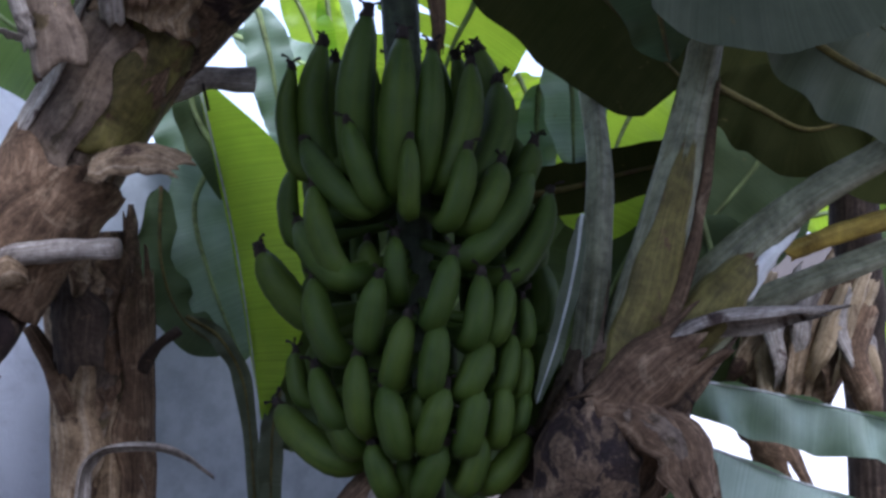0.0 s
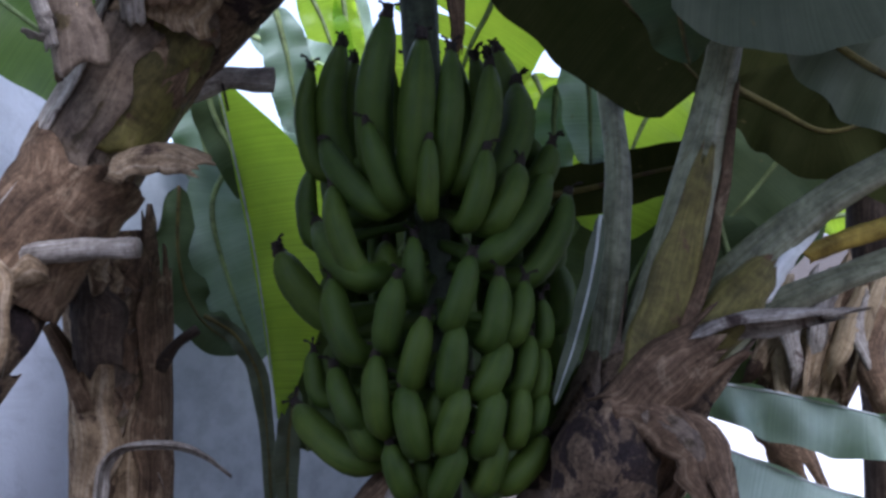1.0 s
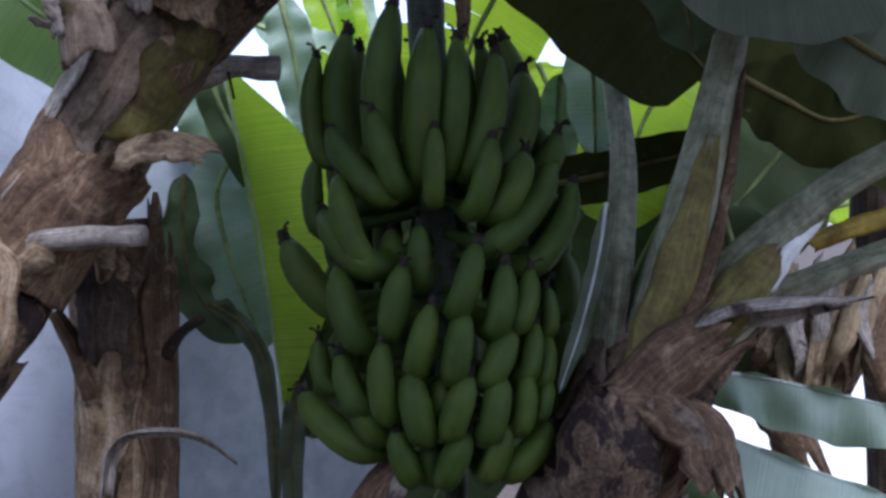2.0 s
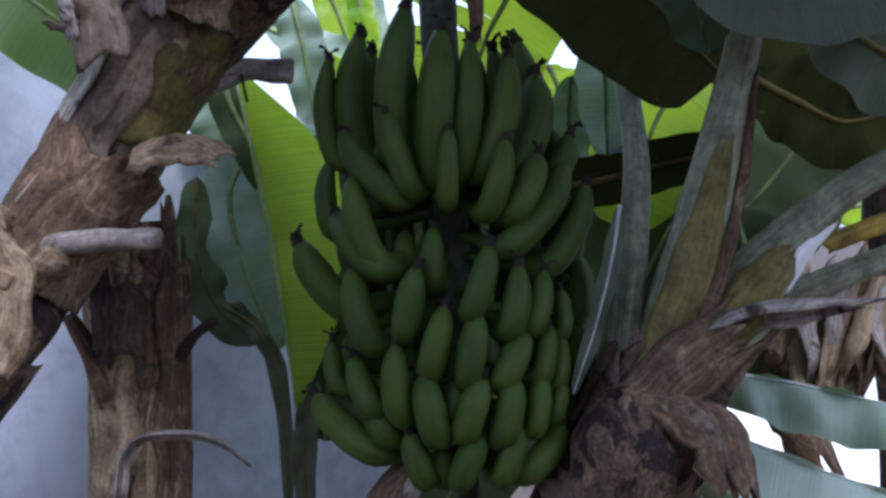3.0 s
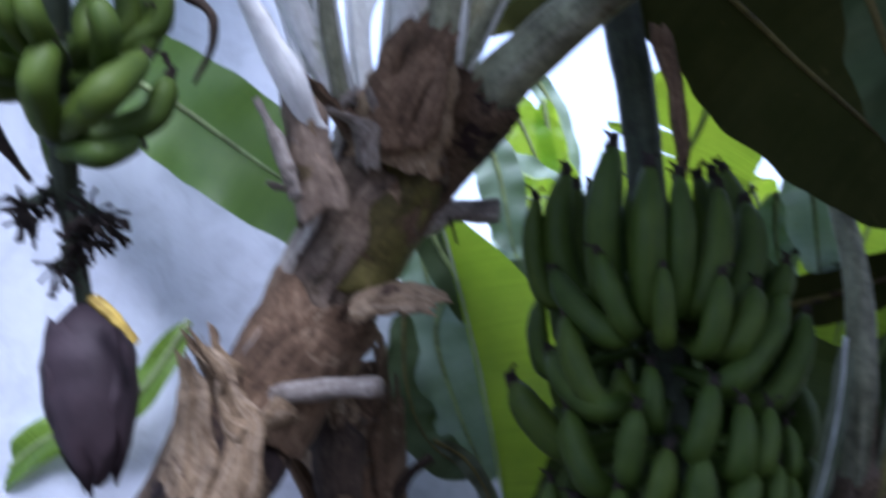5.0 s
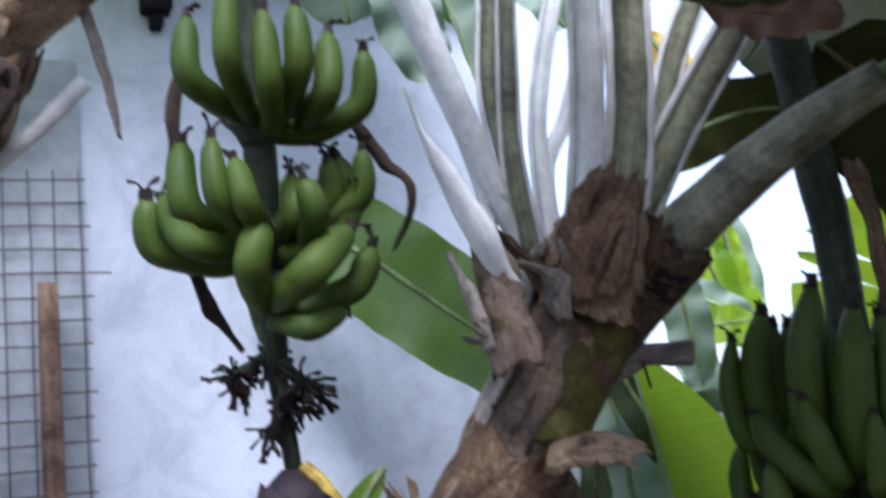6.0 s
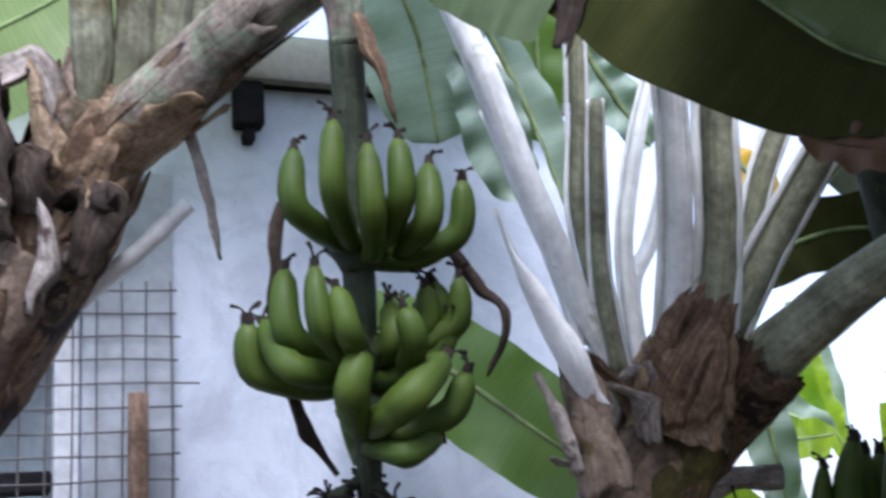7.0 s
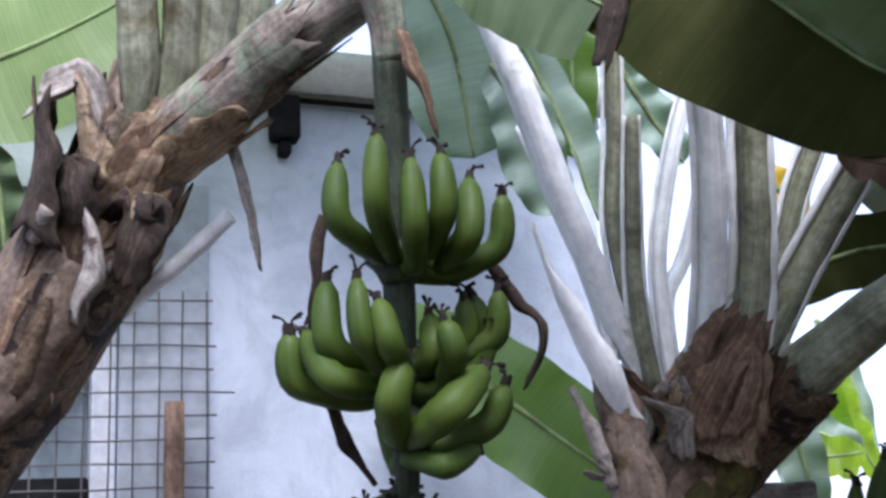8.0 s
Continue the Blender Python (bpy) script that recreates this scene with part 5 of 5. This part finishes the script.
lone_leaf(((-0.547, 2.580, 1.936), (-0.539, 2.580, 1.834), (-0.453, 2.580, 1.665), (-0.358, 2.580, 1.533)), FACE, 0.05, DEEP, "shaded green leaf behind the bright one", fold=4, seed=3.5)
lone_leaf(((-0.481, 2.660, 1.775), (-0.558, 2.620, 1.634), (-0.521, 2.580, 1.452), (-0.456, 2.550, 1.274)), (-0.25, -0.9, 0.2), 0.1, WAXY, "drooping grey-green folded banana leaf", fold=10, wave=0.01, seed=4.0, side=(1.0, 0.7))
lone_leaf(((-0.629, 2.600, 1.675), (-0.630, 2.570, 1.509), (-0.586, 2.540, 1.382), (-0.486, 2.520, 1.298)), (0.5, -0.85, 0.1), 0.055, DEEP, "dark green drooping leaf edge", rib_mat=OLIVE, rib=0.005, fold=-12, seed=5.0)
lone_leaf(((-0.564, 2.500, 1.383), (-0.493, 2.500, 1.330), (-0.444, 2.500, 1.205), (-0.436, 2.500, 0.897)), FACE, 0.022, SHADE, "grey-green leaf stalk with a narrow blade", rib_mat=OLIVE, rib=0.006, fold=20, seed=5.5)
lone_leaf(((0.151, 2.700, 2.197), (0.101, 2.700, 2.067), (0.038, 2.700, 1.951), (-0.048, 2.700, 1.703)), FACE, 0.2, LIME, "bright yellow-green backlit banana leaf", fold=6, seed=6.0, tears=((0.5, 1, 1), (0.62, 1, 1)), side=(0.8, 1.0))
lone_leaf(((0.651, 2.850, 2.000), (0.517, 2.850, 1.853), (0.448, 2.850, 1.744), (0.359, 2.850, 1.511)), FACE, 0.17, LIME, "bright yellow-green backlit banana leaf", fold=6, seed=7.0)
lone_leaf(((0.141, 2.600, 1.606), (0.282, 2.600, 1.621), (0.412, 2.600, 1.648), (0.573, 2.600, 1.676)), FACE, 0.062, OLIVE_SHADED, "dark shaded banana leaf", rib_mat=OLIVE, fold=5, seed=8.0, blunt=0.15, wave=0.003)
lone_leaf(((0.295, 2.650, 2.007), (0.310, 2.620, 1.859), (0.305, 2.600, 1.677)), (0.3, -1, 0.2), 0.08, SILVER, "hanging pale grey-green banana leaf", fold=12, seed=9.0)
lone_leaf(((0.251, 2.750, 1.880), (0.239, 2.750, 1.773), (0.245, 2.750, 1.637)), FACE, 0.05, WAXY, "pale blue-green banana leaf", fold=5, seed=9.5)
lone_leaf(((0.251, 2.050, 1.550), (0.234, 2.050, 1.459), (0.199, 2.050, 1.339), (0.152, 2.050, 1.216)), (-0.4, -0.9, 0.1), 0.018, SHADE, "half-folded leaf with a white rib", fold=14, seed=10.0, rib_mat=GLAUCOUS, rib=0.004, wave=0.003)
lone_leaf(((0.473, 2.420, 1.200), (0.597, 2.420, 1.180), (0.738, 2.420, 1.144), (0.879, 2.420, 1.104), (1.043, 2.420, 1.054)), (0.1, -0.95, 0.3), 0.105, WAXY, "wavy-edged grey-green banana leaf", fold=-5, wave=0.03, seed=11.0, side=(0.03, 1.0), blunt=0.35, cols=10, rows=60, rib=0.004, rib_mat=GLAUCOUS)
lone_leaf(((0.367, 2.350, 1.103), (0.504, 2.350, 1.073), (0.674, 2.350, 0.998), (0.821, 2.350, 0.938), (0.955, 2.350, 0.862)), (0.1, -0.95, 0.3), 0.13, SILVER, "bluish pale banana leaf", fold=4, seed=12.0, side=(0.03, 1.0), blunt=0.35, rib=0.004, rib_mat=GLAUCOUS)
lone_leaf(((-0.367, 2.480, 1.214), (-0.391, 2.478, 1.092), (-0.403, 2.475, 0.847)), FACE, 0.028, SHADE, "narrow grey-green leaf edge", rib_mat=OLIVE, rib=0.005, fold=20, seed=12.5)

lone_leaf(((-0.623, 2.720, 1.962), (-0.601, 2.720, 1.827), (-0.572, 2.720, 1.665)), FACE, 0.07, WAXY, "pale teal leaf beyond the stem", fold=6, seed=44.5)
lone_leaf(((-0.436, 2.900, 2.137), (-0.408, 2.900, 1.993), (-0.389, 2.900, 1.807)), FACE, 0.06, WAXY, "pale blue-green leaf beyond the bunch", fold=8, seed=45.5)

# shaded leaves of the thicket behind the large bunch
# their shade comes mostly from the darkened leaf colour
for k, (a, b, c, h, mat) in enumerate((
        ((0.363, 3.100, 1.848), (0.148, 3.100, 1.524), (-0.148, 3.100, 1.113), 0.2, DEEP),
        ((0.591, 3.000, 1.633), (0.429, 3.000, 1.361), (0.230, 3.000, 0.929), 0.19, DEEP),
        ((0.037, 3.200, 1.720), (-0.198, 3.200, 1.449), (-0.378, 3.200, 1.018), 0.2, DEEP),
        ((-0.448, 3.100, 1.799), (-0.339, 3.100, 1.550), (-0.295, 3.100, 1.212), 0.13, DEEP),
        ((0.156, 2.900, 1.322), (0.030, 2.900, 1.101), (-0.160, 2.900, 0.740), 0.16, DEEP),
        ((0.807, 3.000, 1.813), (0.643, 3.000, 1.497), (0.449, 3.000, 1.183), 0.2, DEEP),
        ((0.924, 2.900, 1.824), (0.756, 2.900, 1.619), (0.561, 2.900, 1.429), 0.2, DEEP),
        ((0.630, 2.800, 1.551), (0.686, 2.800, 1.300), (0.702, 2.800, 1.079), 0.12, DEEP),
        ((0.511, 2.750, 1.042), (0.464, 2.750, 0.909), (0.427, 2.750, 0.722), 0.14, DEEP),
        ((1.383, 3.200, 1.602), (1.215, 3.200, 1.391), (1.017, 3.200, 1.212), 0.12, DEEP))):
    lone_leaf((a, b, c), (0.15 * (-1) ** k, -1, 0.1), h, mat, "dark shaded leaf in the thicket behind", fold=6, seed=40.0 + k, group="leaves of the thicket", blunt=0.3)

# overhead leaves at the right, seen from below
lone_leaf(((-0.03, 2.250, 2.42), (0.078, 2.250, 2.291), (0.175, 2.250, 2.176), (0.241, 2.250, 2.090), (0.325, 2.250, 1.991), (0.397, 2.250, 1.907), (0.49, 2.250, 1.8)), (0.0, -1, 0.25), 0.19, OLIVE_SHADED, "large banana leaf seen from below, darkened for shade", rib_mat=OLIVE, fold=-4, seed=13.0, blunt=0.25, wave=0.006)
lone_leaf(((0.384, 2.420, 2.112), (0.568, 2.420, 1.983), (0.751, 2.420, 1.854), (0.889, 2.420, 1.752), (1.049, 2.420, 1.637)), (0.0, -1, 0.25), 0.2, OLIVE_SHADED, "dark olive banana leaf in deep shade", rib_mat=OLIVE, fold=-4, seed=13.6, blunt=0.25, wave=0.006)
lone_leaf(((0.321, 1.970, 2.162), (0.353, 1.970, 2.025), (0.385, 1.970, 1.907), (0.406, 1.980, 1.799)), (0.2, -1, 0.2), 0.085, DEEP, "dark green hanging leaf tip", rib_mat=OLIVE, fold=6, seed=14.0, blunt=0.6)
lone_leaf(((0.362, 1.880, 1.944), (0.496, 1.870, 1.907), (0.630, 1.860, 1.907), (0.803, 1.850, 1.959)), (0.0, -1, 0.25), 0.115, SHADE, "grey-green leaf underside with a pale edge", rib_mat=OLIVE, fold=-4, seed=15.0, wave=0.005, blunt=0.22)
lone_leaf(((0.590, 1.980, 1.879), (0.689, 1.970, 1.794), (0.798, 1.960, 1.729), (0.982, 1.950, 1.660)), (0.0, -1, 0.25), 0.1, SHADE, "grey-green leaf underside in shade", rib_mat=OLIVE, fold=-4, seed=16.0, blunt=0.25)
lone_leaf(((0.554, 2.300, 1.800), (0.636, 2.280, 1.748), (0.728, 2.260, 1.696), (0.848, 2.250, 1.722)), FACE, 0.1, OLIVE_SHADED, "olive dead leaf in shade", rib_mat=OLIVE, fold=5, seed=17.0)

# overhead leaf seen late in the walk; its shaded and lit halves are coloured apart
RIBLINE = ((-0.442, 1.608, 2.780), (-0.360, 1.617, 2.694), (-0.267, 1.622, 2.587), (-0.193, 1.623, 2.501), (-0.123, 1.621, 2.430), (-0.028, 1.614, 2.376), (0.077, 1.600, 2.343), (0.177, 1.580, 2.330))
lone_leaf(RIBLINE, (0.3, -1, 0.0), 0.23, OLIVE_SHADED, "large olive banana leaf half with brown torn edges", fold=-4, seed=18.0, blunt=1.6, span=(0.45, 0.97), side=(0.01, 1.0), wave=0.008, rib_mat=RIB, rib=0.005)
lone_leaf([Vector(p) + Vector((0.0, 0.012, 0.006)) for p in RIBLINE], (0.3, -1, 0.0), 0.2, DULL, "lit half of the overhead leaf, paler green", fold=3, seed=18.5, blunt=0.6, span=(0.25, 0.96), side=(1.0, 0.01), rib=0.004)
lone_leaf(((-0.741, 1.509, 2.743), (-0.662, 1.532, 2.703), (-0.584, 1.552, 2.657), (-0.529, 1.563, 2.613)), (0.3, -1, 0.0), 0.125, DEEP, "green banana leaf with a scorched end", fold=-4, seed=18.2, blunt=0.3, span=(0.08, 0.86), wave=0.005)
lone_leaf(((-0.211, 1.608, 2.312), (-0.151, 1.607, 2.284), (-0.092, 1.604, 2.265), (-0.020, 1.598, 2.249)), (0.3, -1, 0.0), 0.035, SCORCHED, "scorched brown edge of the overhead leaf", fold=-4, seed=18.9, blunt=0.4, rib=0.002, rib_mat=OLIVE)
scorch = mesh_object("dry_leaf_strip", shell(bmesh.new(), ((-0.497, 1.589, 2.690), (-0.519, 1.585, 2.590), (-0.543, 1.581, 2.511)), (0.026, 0.024, 0.012), (190, 340), 20, 10, seed=90.0, ragged=0.03, lift=(0, 0.003), thick=0.002), DARK)
tagged(scorch, "scorched brown strip torn from the overhead leaf", "leaf")
lone_leaf(((-1.058, 1.818, 3.082), (-0.969, 1.893, 2.939), (-0.924, 1.951, 2.799), (-0.916, 2.022, 2.570)), (0.4, -1, 0.0), 0.15, WAXY, "broad grey-green banana leaf", fold=8, seed=19.0)
lone_leaf(((-0.837, 2.086, 2.891), (-0.777, 2.102, 2.737), (-0.726, 2.114, 2.577), (-0.689, 2.123, 2.423)), (0.3, -1, 0.0), 0.06, WAXY, "green leaf edge beside a white stalk", fold=10, seed=20.4, side=(1.0, 0.1), blunt=0.4)
lone_leaf(((-0.863, 2.099, 2.781), (-0.823, 2.110, 2.671), (-0.791, 2.119, 2.565), (-0.760, 2.127, 2.449)), (0.3, -1, 0.0), 0.055, SILVER, "thin whitish leaf flap beside a white stalk", fold=10, seed=20.8, side=(0.1, 1.0), blunt=0.4)
lone_leaf(((-0.842, 1.954, 2.743), (-0.804, 1.998, 2.640), (-0.789, 2.038, 2.526), (-0.765, 2.074, 2.435)), (0.4, -1, 0.0), 0.07, WAXY, "small grey-green banana leaf in the crown", fold=8, seed=20.0)
lone_leaf(((-1.162, 2.079, 2.237), (-0.980, 2.116, 2.126), (-0.825, 2.150, 1.995), (-0.638, 2.182, 1.839)), (0.2, -1, 0.1), 0.118, GREEN, "green banana leaf hanging behind the stem", fold=5, seed=21.0, span=(0.12, 0.85), wave=0.008)
lone_leaf(((-2.028, 1.463, 2.705), (-1.673, 1.564, 2.804), (-1.390, 1.675, 2.964)), (0.4, -1, 0.0), 0.2, HAZY, "green leaf with a yellow rib, paled for haze", fold=5, seed=22.0)
lone_leaf(((-1.717, 1.502, 2.586), (-1.714, 1.537, 2.471), (-1.722, 1.578, 2.324)), (0.4, -1, 0.1), 0.05, DEEP, "dark green leaf edge beside the stem", fold=12, seed=23.0)
lone_leaf(((-1.018, 2.269, 1.685), (-1.145, 2.241, 1.533), (-1.329, 2.193, 1.460), (-1.520, 2.152, 1.307)), (0.2, -1, 0.1), 0.042, FRESH, "small green leaf against the wall", fold=6, seed=24.0)
lone_leaf(((-0.727, 2.198, 3.029), (-0.744, 2.247, 2.843), (-0.765, 2.303, 2.632)), (0.3, -1, 0.1), 0.06, GREEN, "green leaf behind the stalks", fold=8, seed=25.0)
lone_leaf(((-0.628, 2.174, 2.787), (-0.586, 2.219, 2.689), (-0.524, 2.278, 2.566)), (0.3, -1, 0.1), 0.055, WAXY, "grey-green leaf behind the stalks", fold=8, seed=26.0)
lone_leaf(((-0.415, 2.926, 2.752), (-0.360, 2.978, 2.645), (-0.364, 3.012, 2.527)), (0.3, -1, 0.1), 0.06, AMBER, "orange-yellow dying banana leaf", fold=8, seed=27.0)
lone_leaf(((-0.427, 2.45, 2.271), (-0.271, 2.45, 2.345), (-0.127, 2.45, 2.359), (0.036, 2.45, 2.308)), (0.3, -1, 0.1), 0.085, OLIVE_SHADED, "dark leaf behind the arching stalk", fold=8, seed=28.0)
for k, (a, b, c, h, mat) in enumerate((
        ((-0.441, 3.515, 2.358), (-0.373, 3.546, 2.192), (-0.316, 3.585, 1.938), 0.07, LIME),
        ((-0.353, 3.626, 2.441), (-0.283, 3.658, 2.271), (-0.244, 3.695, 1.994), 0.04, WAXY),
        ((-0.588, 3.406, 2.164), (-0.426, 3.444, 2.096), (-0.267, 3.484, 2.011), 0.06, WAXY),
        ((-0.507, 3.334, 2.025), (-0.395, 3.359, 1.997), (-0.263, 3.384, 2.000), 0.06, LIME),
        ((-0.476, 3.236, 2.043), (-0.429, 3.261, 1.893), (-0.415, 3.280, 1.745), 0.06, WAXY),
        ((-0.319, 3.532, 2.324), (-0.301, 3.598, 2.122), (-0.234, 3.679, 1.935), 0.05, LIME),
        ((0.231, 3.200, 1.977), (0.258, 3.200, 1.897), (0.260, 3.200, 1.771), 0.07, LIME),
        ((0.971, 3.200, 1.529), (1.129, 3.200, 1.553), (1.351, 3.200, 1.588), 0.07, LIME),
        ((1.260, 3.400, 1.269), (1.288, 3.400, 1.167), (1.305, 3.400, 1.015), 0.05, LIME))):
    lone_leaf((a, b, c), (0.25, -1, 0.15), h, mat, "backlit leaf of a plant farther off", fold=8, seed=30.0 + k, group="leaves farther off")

# ---- dry plant farther off at the right ----
far = thing("banana_plant", "dead banana stem wrapped in dry brown leaves", "banana plant")
part("pseudostem", tube(bmesh.new(), ((1.024, 2.900, -0.063), (1.055, 2.900, 0.933), (1.042, 2.900, 1.219), (1.044, 2.900, 1.404), (1.036, 2.900, 1.789)), (0.09, 0.06, 0.055, 0.06, 0.06), 30, 18, 0.1, 9, seed=13.0), DARK, far)
for k, (a, b, c, r) in enumerate((
        ((0.953, 2.800, 1.396), (0.896, 2.780, 1.236), (0.843, 2.770, 1.056), 0.07),
        ((0.869, 2.800, 1.387), (0.789, 2.780, 1.269), (0.724, 2.770, 1.137), 0.06),
        ((0.967, 2.760, 1.410), (0.938, 2.740, 1.250), (0.862, 2.740, 1.079), 0.04),
        ((0.826, 2.760, 1.322), (0.815, 2.740, 1.216), (0.796, 2.740, 1.109), 0.05),
        ((0.716, 2.760, 1.030), (0.762, 2.740, 0.977), (0.799, 2.740, 0.907), 0.05))):
    part("dry_leaf", shell(bmesh.new(), (a, b, c), (r * 0.6, r, r * 0.5), (110, 330), 20, 14, seed=70.0 + k, ragged=0.1, lift=(0.0, 0.01), thick=0.002), (TAN, GREY, BROWN, TAN, BROWN)[k], far)
rng = random.Random(14)
for k in range(20):
    x, z = rng.uniform(0.72, 0.98), rng.uniform(1.26, 1.38)
    y = 2.66 + rng.uniform(0, 0.12)
    ln, sw = rng.uniform(0.1, 0.26), rng.uniform(-0.09, 0.05)
    p = (Vector((x + 0.05, y + 0.03, z + 0.03)), Vector((x, y, z - ln * 0.3)), Vector((x + sw * 0.6, y - 0.01, z - ln * 0.7)), Vector((x + sw, y + 0.02, z - ln)))
    w = rng.uniform(0.012, 0.03)
    a = rng.uniform(120, 230)
    part("dry_leaf", shell(bmesh.new(), p, (w, w * 1.2, w, w * 0.4), (a, a + rng.uniform(110, 190)), 18, 8, seed=75.0 + k, ragged=0.02, lift=(0.0, 0.006), thick=0.002), rng.choice((STRAW, STRAW, TAN, GREY, BROWN)), far)
# added crown, out of view, that arches overhead and shades the large bunch
CROWN = Vector((1.036, 2.900, 1.789))
for k, (ax, ay, bx, by, zt) in enumerate(((0.75, 1.7, 0.25, 0.5, 2.7), (1.0, 1.5, 1.1, 0.2, 2.6), (0.5, 2.1, 0.0, 1.3, 2.85), (1.3, 2.2, 2.2, 1.6, 2.6),
                                          (0.9, 2.9, 0.3, 3.9, 2.9), (0.6, 2.5, 0.0, 2.6, 2.75), (1.4, 2.7, 2.0, 3.6, 2.7), (1.0, 1.9, 0.6, 0.9, 3.0), (1.3, 1.2, 1.6, -0.4, 2.9),
                                          (0.75, 2.3, 0.15, 1.9, 2.98), (1.0, 0.9, 0.1, 0.2, 2.75), (0.9, 0.2, 0.0, -0.7, 2.8), (1.3, 0.5, 0.9, -1.0, 2.6), (0.6, 1.4, -0.1, 0.9, 2.95), (0.8, 1.7, 0.25, 1.2, 3.1))):
    knee = Vector((ax, ay, zt))
    end = Vector((bx, by, zt - 0.06))
    far_end = end + (end - knee) * 0.3 + Vector((0, 0, -0.15))
    lift0 = CROWN.lerp(knee, 0.5) + Vector((0.1, 0.05, 0.15))
    add_leaf(far, (CROWN, lift0, knee), (0.035, 0.03, 0.022), PETIOLE, (knee, knee.lerp(end, 0.5) + Vector((0, 0, 0.06)), end, far_end), (0, 0.05, 1), 0.36, DEEP, 0.018, fold=-8, seed=80.0 + k, blunt=0.3)
